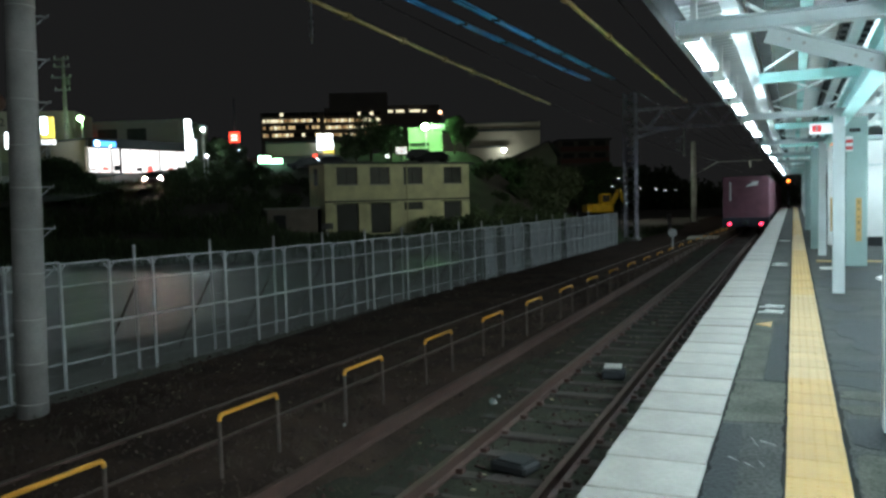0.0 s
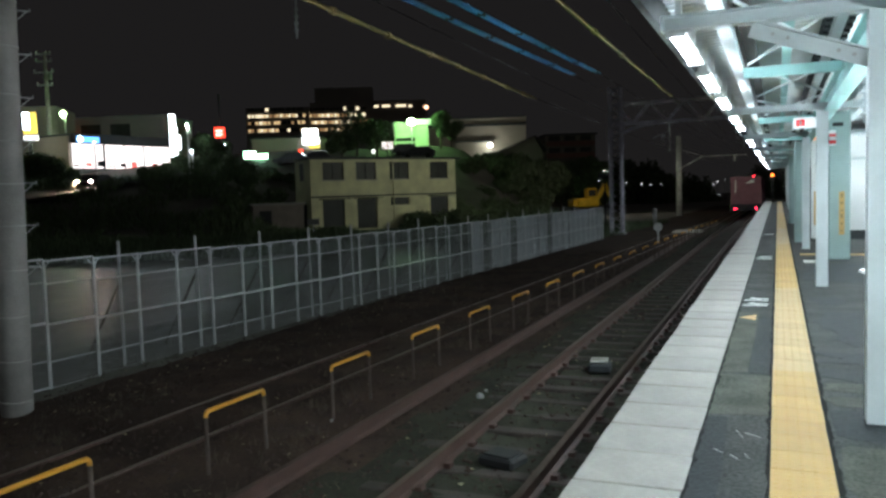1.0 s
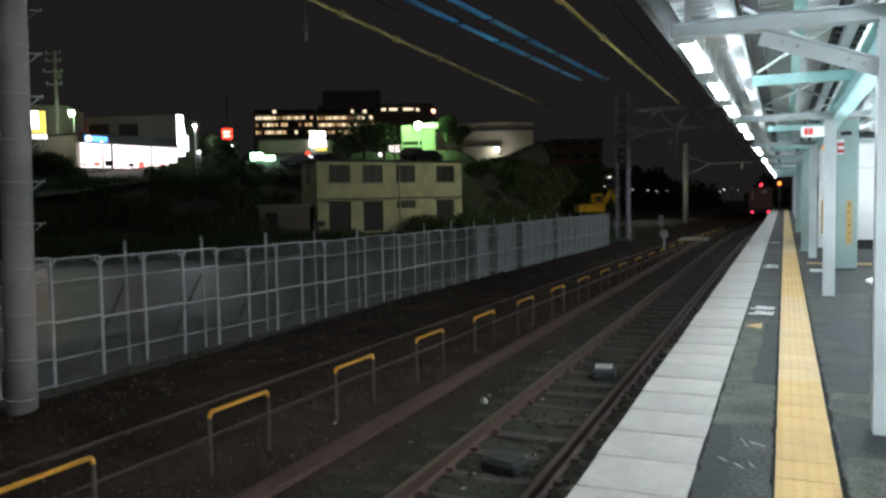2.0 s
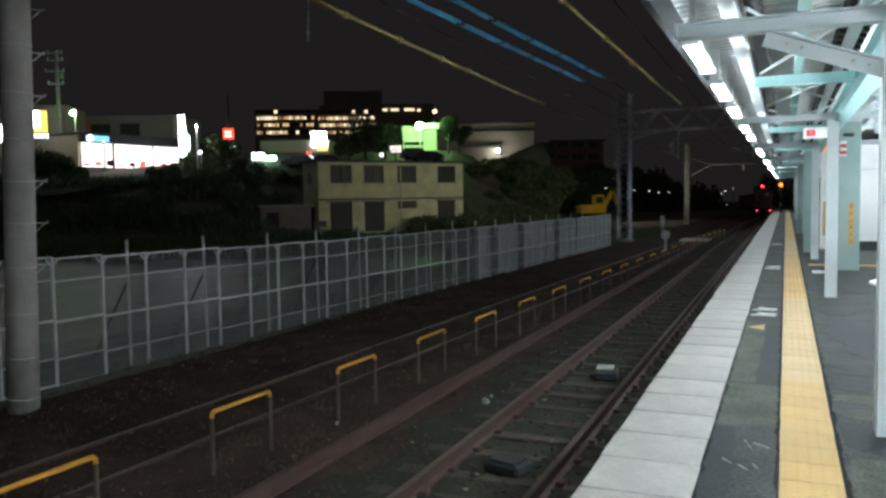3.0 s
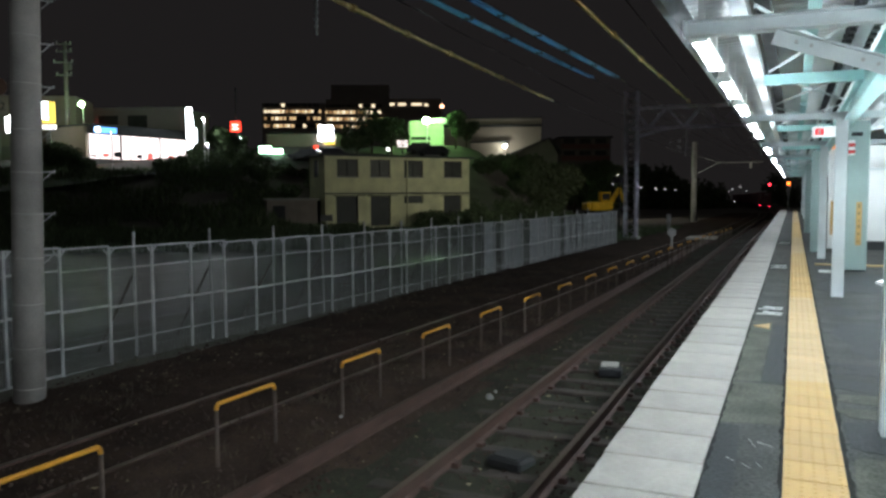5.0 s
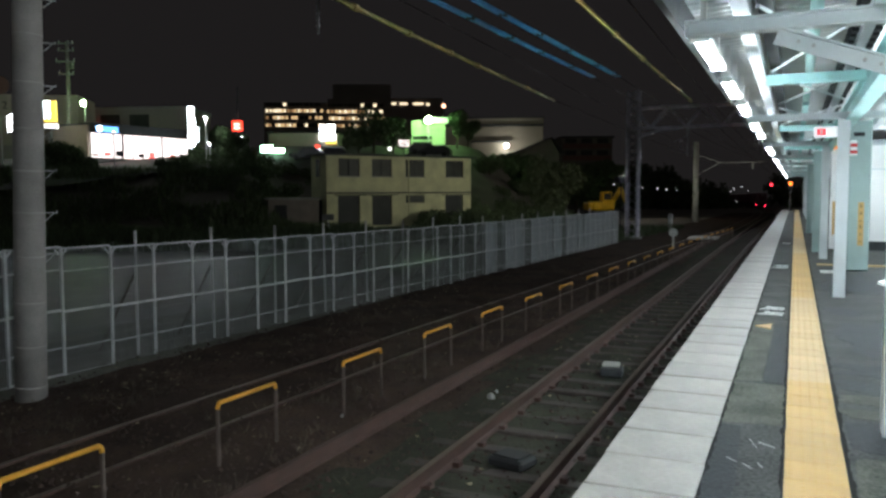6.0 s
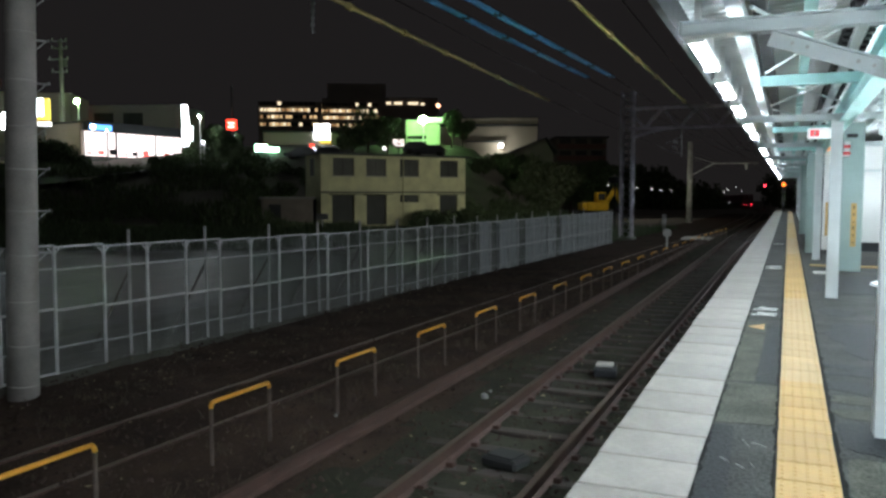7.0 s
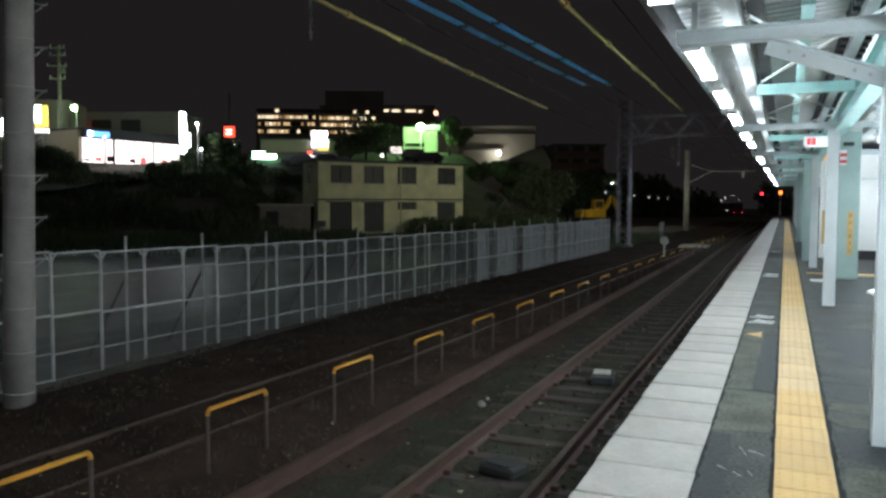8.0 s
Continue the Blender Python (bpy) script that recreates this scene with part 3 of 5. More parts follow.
# ---- fence ----
def build_fence():
    p0, p1 = Vector((-9.969, 6.575)), Vector((-8.55, 42.05))
    way = (p1 - p0).normalized()
    ang = math.degrees(math.atan2(way.y, way.x))
    step = 0.887
    n = int((p1 - p0).length / step)

    def foot(s):
        """Height of the fence's foot: the yard edge dips away from the platform."""
        return -1.26 - 0.22 * (1 - math.exp(-max(0.0, s - 1.4) / 6.5))

    fence = thing("fence", Matrix(), "galvanised steel mesh fence panels along the railway yard", "fence", kind="structure")
    hgt = 1.92
    # panel in its own space: runs along x
    bm = B()
    for z in (0.02, 0.42, 0.98, 1.58, hgt):
        w = {0.98: 0.017, 0.42: 0.009, 1.58: 0.010}.get(z, 0.013)
        bar(bm, (0, 0, z), (step, 0, z), w * 2, w * 2 if z > 0.1 else 0.03)
    frame_p = part("panel_frame", bm, M_GALV, fence)
    vs, fs = [], []

    def quad_bar(x0, x1, z0, z1, t):
        o = len(vs)
        for y in (-t, t):
            vs.extend([(x0, y, z0), (x1, y, z0), (x1, y, z1), (x0, y, z1)])
        for q in ((0, 1, 2, 3), (7, 6, 5, 4), (0, 4, 5, 1), (1, 5, 6, 2), (2, 6, 7, 3), (3, 7, 4, 0)):
            fs.append([o + k for k in q])
    k = 0.025
    while k < step:
        quad_bar(k - 0.0026, k + 0.0026, 0.03, hgt, 0.0026)
        k += 0.036
    k = 0.10
    while k < hgt:
        quad_bar(0, step, k - 0.0016, k + 0.0016, 0.0016)
        k += 0.15
    me = bpy.data.meshes.new("wire_mesh")
    me.from_pydata(vs, [], fs)
    me.materials.append(M_MESH)
    mesh_p = new("wire_mesh", me)
    mesh_p.parent = fence
    bm = B()
    box(bm, -0.025, 0.025, -0.022, 0.022, 0, hgt + 0.02, 0.006)
    for s in (-1, 1):
        bar(bm, (s * 0.02, 0, hgt - 0.10), (s * 0.10, 0, hgt - 0.012), 0.02, 0.02)
    post_p = part("fence_post", bm, M_GALV, fence)
    bm = rod(B(), (0, 0.16, -0.1), (0, 0.16, hgt + 0.24), 0.026, sides=8)
    pipe_p = part("back_pipe", bm, M_GALV, fence)
    stay_p = part("stay", rod(B(), (0, 0.19, 1.45), (0, 1.25, -0.2), 0.022, sides=8), M_HOOPLEG, fence, "dull slanting stay pipe")
    rnd = random.Random(5)
    for i in range(n + 1):
        q = p0 + way * step * i
        z = foot(step * i) + 0.012 * math.sin(i * 1.7)
        m = pose(q.x, q.y, z, rnd.uniform(-0.4, 0.4), 0, ang)
        todo = [("panel_frame", frame_p), ("wire_mesh", mesh_p), ("fence_post", post_p)]
        for nm, src in todo:
            if i == n and nm != "fence_post":
                continue
            if i == 0:
                src.matrix_basis = m
            else:
                share(nm, src, fence, m)
    ridge = [(0.035 + (step - 0.07) * k / 24, 0.034 + 0.022 * (k % 4 in (1, 2))) for k in range(25)]
    bm = strip(B(), [[(x, y, 0.05), (x, y + 0.005, 0.05), (x, y + 0.005, hgt - 0.02), (x, y, hgt - 0.02)] for x, y in ridge])
    sheet_p = part("sheet_panel", bm, M_SHEET, fence, "corrugated grey sheet panel")
    placed = False
    for i in range(n):
        q = p0 + way * step * i
        if q.y < 23.5 or i in (21, 24, 29):
            continue
        m = pose(q.x, q.y, foot(step * i), rnd.uniform(-1.2, 1.2), 0, ang + rnd.uniform(-1.5, 1.5))
        if placed:
            share("sheet_panel", sheet_p, fence, m)
        else:
            sheet_p.matrix_basis, placed = m, True
    for k in range(16):
        q = p0 + way * (3.32 + 1.82 * k)
        m = pose(q.x, q.y, foot(3.32 + 1.82 * k) + rnd.uniform(-0.03, 0.03), rnd.uniform(-1, 1), 0, ang)
        if k == 0:
            pipe_p.matrix_basis = m
            stay_p.matrix_basis = m
        else:
            share("back_pipe", pipe_p, fence, m)
            share("stay", stay_p, fence, m)


build_fence()


# ---- line-side things ----
def build_pole():
    x, y = -9.17, 7.2
    pole = thing("concrete_pole", pose(x, y, -1.3, 0, 2.3, 0), "tall weathered round concrete line pole with step irons", "pole")
    bm = B()
    rings = []
    for z in (0, 2, 4, 6, 8, 10):
        r = 0.195 - 0.0035 * z
        rings.append([(r * math.cos(a * math.pi / 14), r * math.sin(a * math.pi / 14), z) for a in range(28)])
    strip(bm, rings)
    part("shaft", bm, M_POLE, pole, smooth=True)
    for k in range(17):
        z = 0.22 + 0.565 * k + 0.03 * math.sin(5.0 * k)
        bm = B()
        r = 0.197 - 0.0035 * z
        rings = [[((r + dr) * math.cos(a * math.pi / 14), (r + dr) * math.sin(a * math.pi / 14), z + dz) for a in range(28)] for dr, dz in ((0, 0), (0.003, 0.004), (0.003, 0.014), (0, 0.018))]
        strip(bm, rings)
        part("band", bm, M_BAND, pole, smooth=True)
    for k in range(13):
        z = 1.97 + 0.545 * k
        bm = B()
        rod(bm, (0.11, 0.14, z), (0.20, 0.25, z), 0.009, sides=6)
        rod(bm, (0.20, 0.25, z - 0.01), (0.20, 0.25, z + 0.03), 0.009, sides=6)
        rod(bm, (0.115, 0.145, z - 0.11), (0.18, 0.225, z - 0.005), 0.007, sides=6)
        part("step_iron", bm, M_GALV, pole)


build_pole()


def build_hoops():
    hoop = thing("hoop_barrier", pose(-5.13, 6.55, -1.27, 0, 0, 88.5), "low steel hoop barrier with a yellow-painted top bar", "barrier", "row of hoop barriers")
    bm = B()
    rod(bm, (-0.43, 0, 0.66), (0.43, 0, 0.66), 0.023, sides=10)
    for s in (-1, 1):
        rod(bm, (s * 0.43, 0, 0.66), (s * 0.455, 0, 0.635), 0.023, sides=10)
        rod(bm, (s * 0.455, 0, 0.635), (s * 0.46, 0, 0.60), 0.023, sides=10)
        ball(bm, (s * 0.43, 0, 0.66), 0.023, 1)
    for s in (-1, 1):
        ball(bm, (s * 0.455, 0, 0.635), 0.023, 1)
    part("top_bar", bm, M_HOOP, hoop, "yellow painted top bar", smooth=True)
    for s in (-0.46, 0.46):
        part("leg", rod(B(), (s, 0, 0), (s, 0, 0.60), 0.021, sides=8), M_HOOPLEG, hoop)
    k = 0
    y = 4.22
    while y < 50:
        if abs(y - 6.55) > 0.6:
            copy_thing(hoop, pose(-5.16 + 0.041 * (y - 4.4), y, -1.27 + fall(y), 0, 0, 88.5))
        k += 1
        y = 8.68 if k == 2 else y + (2.27 if k == 1 else 2.13)


build_hoops()


def sag_wire(name, p, q, sag, r, material, label, bead=0.0, bead_mat=None, n=26):
    """A hanging cable; with bead, a jointed sleeve has collars at that spacing."""
    p, q = Vector(p), Vector(q)
    pts = []
    for i in range(n + 1):
        t = i / n
        c = p.lerp(q, t)
        c.z -= sag * 4 * t * (1 - t)
        pts.append(c)
    rings = []
    for c in pts:
        rings.append([(c.x + r * math.cos(a * math.pi / 4), c.y, c.z + r * math.sin(a * math.pi / 4)) for a in range(8)])
    ob = part(name, strip(B(), rings), material, smooth=True)
    tagged(ob, label, "cable")
    if bead:
        length = (q - p).length
        k = bead * 0.6
        while k < length - 0.2:
            t = k / length
            c = p.lerp(q, t)
            c.z -= sag * 4 * t * (1 - t)
            d = (q - p).normalized()
            part("collar", rod(B(), c - d * 0.06, c + d * 0.06, r * 1.7, sides=8), bead_mat or material, ob)
            k += bead * (1 + 0.12 * math.sin(k))
    return ob


def build_wires():
    y_lab = "contact wire in a yellow protective sleeve with collars"
    b_lab = "feeder cable in a blue protective sleeve with collars"
    sag_wire("sleeved_wire", (-5.62, 3.5, 4.22), (-6.68, 23.3, 4.2), 0.05, 0.034, M_SLEEVE, y_lab, 1.9)
    sag_wire("sleeved_wire", (-2.68, 3.5, 4.04), (-2.76, 23.6, 4.0), 0.03, 0.030, M_SLEEVE, y_lab, 2.6)
    for dx in (0, 0.095):
        sag_wire("sleeved_cable", (-5.75 + dx, 3.5, 4.62), (-5.2 + dx, 21.8, 4.6), 0.04, 0.025, M_BLUE, b_lab, 2.1, M_DARK)
        sag_wire("sleeved_cable", (-5.16 + dx, 3.5, 4.62), (-4.56 + dx, 22.0, 4.6), 0.04, 0.025, M_BLUE, b_lab, 2.1, M_DARK)
    w_lab = "thin dark overhead wire"
    sag_wire("overhead_wire", (-6.68, 23.3, 4.2), (-6.6, 120, 4.0), 0.2, 0.012, M_WIRE, w_lab)
    sag_wire("overhead_wire", (-2.76, 23.6, 4.0), (-2.6, 120, 3.6), 0.15, 0.012, M_WIRE, w_lab)
    sag_wire("overhead_wire", (-5.2, 21.8, 4.6), (-3.4, 110, 4.9), 0.3, 0.012, M_WIRE, w_lab)
    sag_wire("overhead_wire", (-4.5, 22.0, 4.6), (-2.9, 110, 4.9), 0.3, 0.012, M_WIRE, w_lab)
    for x, z0 in ((-2.6, 5.0), (-6.4, 5.2)):
        sag_wire("overhead_wire", (x, -8, z0), (x, 120, z0 - 0.4), 0.6, 0.011, M_WIRE, w_lab)
    # droppers with small insulators on the sleeved wires
    bm = B()
    rod(bm, (-7.63, 11.87, 4.2), (-7.63, 11.87, 5.6), 0.022, sides=8)
    for k in range(4):
        rod(bm, (-7.63, 11.87, 4.32 + 0.12 * k), (-7.63, 11.87, 4.36 + 0.12 * k), 0.04, sides=8)
    ob = part("dropper", bm, M_GALV)
    tagged(ob, "short vertical dropper rod holding an overhead wire", "dropper")


build_wires()


def lattice(bm, x, y, z0, z1, w, cells):
    """An upright of four angles with crossing laces."""
    for sx in (-1, 1):
        for sy in (-1, 1):
            bar(bm, (x + sx * w / 2, y + sy * w / 2, z0), (x + sx * w / 2, y + sy * w / 2, z1), 0.12, 0.12)
    h = (z1 - z0) / cells
    for i in range(cells):
        a, b = z0 + i * h, z0 + (i + 1) * h
        for s in (-1, 1):
            bar(bm, (x - s * w / 2, y - w / 2, a), (x + s * w / 2, y - w / 2, b), 0.065, 0.065)
            bar(bm, (x + s * w / 2, y - w / 2, a), (x - s * w / 2, y - w / 2, b), 0.065, 0.065)
            bar(bm, (x + s * w / 2, y - w / 2, a), (x + s * w / 2, y + w / 2, b), 0.065, 0.065)
            bar(bm, (x + s * w / 2, y + w / 2, a), (x + s * w / 2, y - w / 2, b), 0.065, 0.065)


def build_portal(y, xl, xr, zb, zt, label, arms=True):
    g = thing("catenary_portal", pose(0, y, 0), label, "catenary portal", "catenary portals")
    for x in (xl, xr):
        bm = B()
        lattice(bm, x, 0, -1.4 + fall(y), zt + 1.0, 0.62, 20)
        part("mast", bm, M_STEEL, g)
        bm = box(B(), x - 0.5, x + 0.5, -0.5, 0.5, -1.6 + fall(y), -1.12 + fall(y), 0.04)
        part("footing", bm, M_CONC, g)
    bm = B()
    n = 16
    for yy in (-0.3, 0.3):
        for z in (zb, zt):
            bar(bm, (xl, yy, z), (xr, yy, z), 0.12, 0.12)
        for i in range(n):
            a, b = xl + (xr - xl) * i / n, xl + (xr - xl) * (i + 1) / n
            zz = (zb, zt) if i % 2 else (zt, zb)
            bar(bm, (a, yy, zz[0]), (b, yy, zz[1]), 0.08, 0.08)
    for yy in (-0.3, 0.3):
        bar(bm, (xl + 0.3, yy, zb - 0.5), (xl + 1.6, yy, zb - 0.12), 0.09, 0.09)
        bar(bm, (xl + 1.6, yy, zb - 0.12), (xl + 3.0, yy, zb), 0.09, 0.09)
    part("truss", bm, M_STEEL, g)
    if arms:
        for x in (-6.6, -2.6):
            bm = B()
            rod(bm, (x + 0.9, 0, zb), (x + 0.9, 0, zb - 1.7), 0.05, sides=8)
            rod(bm, (x + 0.9, 0, zb - 0.5), (x, 0, zb - 0.9), 0.03, sides=8)
            rod(bm, (x + 0.9, 0, zb - 1.5), (x - 0.2, 0, zb - 1.15), 0.03, sides=8)
            part("drop_arm", bm, M_GALV, g)
            for k in (0.25, 0.8):
                bm = B()
                for j in range(4):
                    c = Vector((x + 0.9, 0, zb - 0.5 - k)).lerp(Vector((x, 0, zb - 0.9)), 0.3 + 0.06 * j)
                    rod(bm, c - Vector((0.02, 0, 0)), c + Vector((0.02, 0, 0)), 0.09, sides=8)
                part("insulator", bm, M_WHITE, g)
    return g


build_portal(47.2, -8.75, 7.0, 5.15, 6.3, "grey lattice steel portal carrying the overhead wires")


def build_mast():
    x, y = -9.0, 81.7
    g = thing("line_mast", pose(x, y, -1.55), "dim concrete mast with a bracket arm over the line", "mast")
    part("shaft", rod(B(), (0, 0, 0), (0, 0, 7.9), 0.29, 0.24, 14), M_GALV, g, smooth=True)
    bm = B()
    bar(bm, (0, 0, 4.6), (2.2, 0, 5.8), 0.07, 0.07)
    bar(bm, (2.2, 0, 5.8), (6.3, 0, 5.8), 0.07, 0.07)
    bar(bm, (0, 0, 6.6), (2.2, 0, 5.85), 0.04, 0.04)
    part("bracket_arm", bm, M_GALV, g)
    part("insulator", rod(B(), (5.2, 0, 5.2), (5.2, 0, 5.75), 0.1, sides=8), M_WHITE, g)
    for k in range(5):
        part("cable_clamp", box(B(), 0.1, 0.3, -0.32, -0.2, 2.2 + 0.62 * k, 2.32 + 0.62 * k), M_GALV, g)


build_mast()


def build_lineside():
    # small marker disc, shunting signal, timber crossing
    g = thing("line_marker", pose(-5.17, 38.16, -1.3), "short lineside marker post with a round disc", "marker post")
    part("post", rod(B(), (0, 0, 0), (0, 0, 0.72), 0.05, sides=8), M_GALV, g)
    part("disc", rod(B(), (0, -0.03, 0.85), (0, 0.03, 0.85), 0.2, sides=14), M_WPAINT, g, "pale round disc")
    g = thing("ground_signal", pose(-8.36, 59.91, -1.4), "small white lineside ground signal", "signal")
    part("post", box(B(), -0.12, 0.12, -0.12, 0.12, 0, 0.5, 0.02), M_CONC, g)
    part("head", box(B(), -0.16, 0.16, -0.1, 0.1, 0.5, 1.25, 0.05), M_GALV, g)
    deck = thing("track_crossing", pose(-4.6, 45.0, -1.16), "pale worn timber boards crossing the tracks", "crossing")
    bm = box(B(), -0.75, 0.75, 0.02, 0.28, 0, 0.1, 0.01)
    first = part("board", bm, M_BAND, deck)
    for k in range(1, 7):
        share("board", first, deck, pose(0.02 * (k % 3), 0.3 * k, 0))
    # blocks and boxes lying between the rails
    g = thing("track_box", pose(-2.37, 11.36, -1.2, 0, 0, 8), "dark box with a pale stone slab lying between the rails", "track box")
    part("body", box(B(), -0.16, 0.16, -0.2, 0.16, 0, 0.12, 0.02), M_DARK, g)
    part("slab", box(B(), -0.14, 0.11, -0.06, 0.2, 0.122, 0.155, 0.012), M_BAND, g, "pale stone slab")
    g = thing("track_box", pose(-2.45, 7.15, -1.2, 0, 0, 75), "low dark equipment box lying between the rails", "track box")
    part("body", box(B(), -0.15, 0.15, -0.2, 0.2, 0, 0.10, 0.025), M_RUBBER, g)
    part("lid", box(B(), -0.125, 0.125, -0.15, 0.15, 0.102, 0.122, 0.01), M_RUBBER, g)
    for x, y, r in ((-3.55, 9.5, 0.055), (-3.6, 9.85, 0.03), (-4.95, 8.1, 0.022), (-1.6, 17.0, 0.05)):
        bm = B()
        bmesh.ops.create_icosphere(bm, subdivisions=2, radius=r)
        for v in bm.verts:
            v.co *= 1 + 0.35 * noise.noise(v.co * 9 + Vector((x, y, 0)))
        ob = part("loose_stone", bm, M_CONC, smooth=False)
        ob.matrix_basis = pose(x, y, ground_z(x, y) + r * 0.5)
        tagged(ob, "pale loose stone on the dark ballast", "stone", "loose stones")


build_lineside()


# ---- platform things ----
def build_platform_things():
    # stout green column
    g = thing("green_column", pose(1.06, 16.4, 0), "stout pale green steel column with a yellow notice strip", "column")
    part("shaft", box(B(), -0.18, 0.18, -0.18, 0.18, 0, 2.72, 0.015), M_COLUMN, g)
    strp = part("notice_strip", box(B(), -0.01, 0.085, -0.186, -0.182, 0.46, 1.25), M_YEL, g, "narrow yellow notice strip")
    for k in range(6):
        part("writing_bar", box(B(), 0.022, 0.052, -0.189, -0.1865, 0.52 + 0.125 * k, 0.545 + 0.02 * (k % 3) + 0.125 * k), M_PRINT, strp)
    part("plate", box(B(), -0.12, 0.06, -0.187, -0.182, 2.44, 2.51), M_DARK, g, "small dark number plate")
    # striped box fixed to a canopy post
    g = thing("warning_box", pose(0.70, 12.02, 1.93), "small red and white striped box fixed to a post", "box")
    part("case", box(B(), -0.04, 0.04, -0.05, 0.05, 0, 0.2, 0.006), M_WHITE, g)
    for k in range(2):
        part("stripe", box(B(), -0.042, 0.042, -0.055, -0.0505, 0.02 + 0.09 * k, 0.065 + 0.09 * k), M_RED, g)
    part("bracket", box(B(), -0.045, 0.0, -0.02, 0.02, 0.05, 0.12), M_DARK, g)
    # call point column behind it, with orange cap
    g = thing("notice_pillar", pose(0.89, 22.3, 0), "slim white pillar with a yellow strip and orange lamp", "pillar")
    part("shaft", box(B(), -0.09, 0.09, -0.09, 0.09, 0, 2.5, 0.01), M_WHITE, g)
    part("notice_strip", box(B(), -0.03, 0.05, -0.096, -0.092, 0.35, 1.2), M_YEL, g, "narrow yellow notice strip")
    part("lamp_cap", rod(B(), (0.02, -0.03, 2.51), (0.02, -0.03, 2.72), 0.12, sides=12), glow("orange_cap", (1.0, 0.35, 0.06), 0.8), g, "orange lamp cap")
    # hanging sign
    g = thing("hanging_sign", pose(0.50, 14.6, 0.07), "small white hanging platform sign with a red square", "sign")
    part("board", box(B(), -0.24, 0.24, -0.03, 0.03, 2.27, 2.44, 0.012), glow("sign_face", (0.95, 1.0, 1.0), 0.7), g)
    part("red_square", box(B(), -0.205, -0.06, -0.035, -0.031, 2.3, 2.415), glow("red_sign_face", (1.0, 0.10, 0.12), 0.55), g)
    part("figure", box(B(), -0.15, -0.115, -0.039, -0.036, 2.32, 2.395), M_WPAINT, g)
    for x in (-0.15, 0.15):
        part("hanger", rod(B(), (x, 0, 2.44), (x, 0, 2.8), 0.012, sides=6), M_GALV, g)
    # slanted notice stand by the near post
    g = thing("notice_board", pose(0.93, 7.5, -0.26, 0, 0, -20), "white slanted notice board on a slim stand", "notice board")
    part("board", bar(B(), (-0.25, 0, 0.95), (0.25, 0, 0.8), 0.3, 0.02), M_WHITE, g)
    part("stand", rod(B(), (0.05, 0, 0.26), (0.05, 0, 0.85), 0.025, sides=8), M_GREY, g)
    # far grey posts
    for y, w in ((21.0, 0.10), (30.6, 0.11)):
        g = thing("grey_post", pose(0.49, y, 0), "slim grey-green steel post under the canopy", "post", "slim posts")
        part("shaft", box(B(), -w, w, -w, w, 0, 2.4, 0.01), M_COLUMN, g)
    # waiting room
    g = thing("waiting_room", pose(1.60, 21.9, 0), "white panelled waiting room on the platform", "waiting room")
    part("plinth", box(B(), 0.0, 2.2, 0.0, 7.5, 0, 0.22), M_DARK, g, "dark plinth")
    for k in range(3):
        part("front_panel", box(B(), 0.735 * k + 0.004, 0.735 * k + 0.73, -0.02, 0.02, 0.224, 1.95, 0.004), M_WHITE, g)
        part("upper_panel", box(B(), 0.735 * k + 0.004, 0.735 * k + 0.73, -0.02, 0.02, 2.0, 2.56, 0.004), M_WHITE, g)
    part("rail", box(B(), 0, 2.2, -0.03, 0.02, 1.952, 1.998), M_GREY, g, "grey rail")
    for k in range(5):
        part("side_panel", box(B(), -0.02, 0.02, 1.5 * k + 0.024, 1.5 * k + 1.49, 0.224, 2.56, 0.004), M_WHITE, g)
    part("roof_slab", box(B(), -0.05, 2.25, -0.05, 7.5, 2.57, 2.64), M_GREY, g)
    # louvred pipe rack under the roof
    g = thing("pipe_rack", pose(0.82, 10.0, -0.12), "rack of grey pipes hung under the canopy", "pipe rack")
    for k in range(6):
        part("pipe", rod(B(), (0.05, 0, 2.30 + 0.08 * k), (2.2, 0, 2.30 + 0.08 * k), 0.018, sides=8), M_GREY, g)
    for x in (0.10, 0.8):
        part("hanger", rod(B(), (x, 0.03, 2.2), (x, 0.03, 2.92), 0.025, sides=8), M_GREY, g)
    # signal past the platform's end with an orange lamp
    g = thing("platform_signal", pose(-0.35, 64.0, 0), "signal post with a glowing orange lamp at the platform end", "signal")
    part("post", rod(B(), (0, 0.1, 0), (0, 0.1, 1.7), 0.05, sides=8), M_DARK, g)
    part("head", box(B(), -0.16, 0.16, -0.08, 0.16, 1.6, 2.35, 0.03), M_DARK, g)
    part("lamp", rod(B(), (0, -0.12, 2.02), (0, -0.075, 2.02), 0.12, sides=12), L_ORANGE, g, "glowing orange lamp")


build_platform_things()


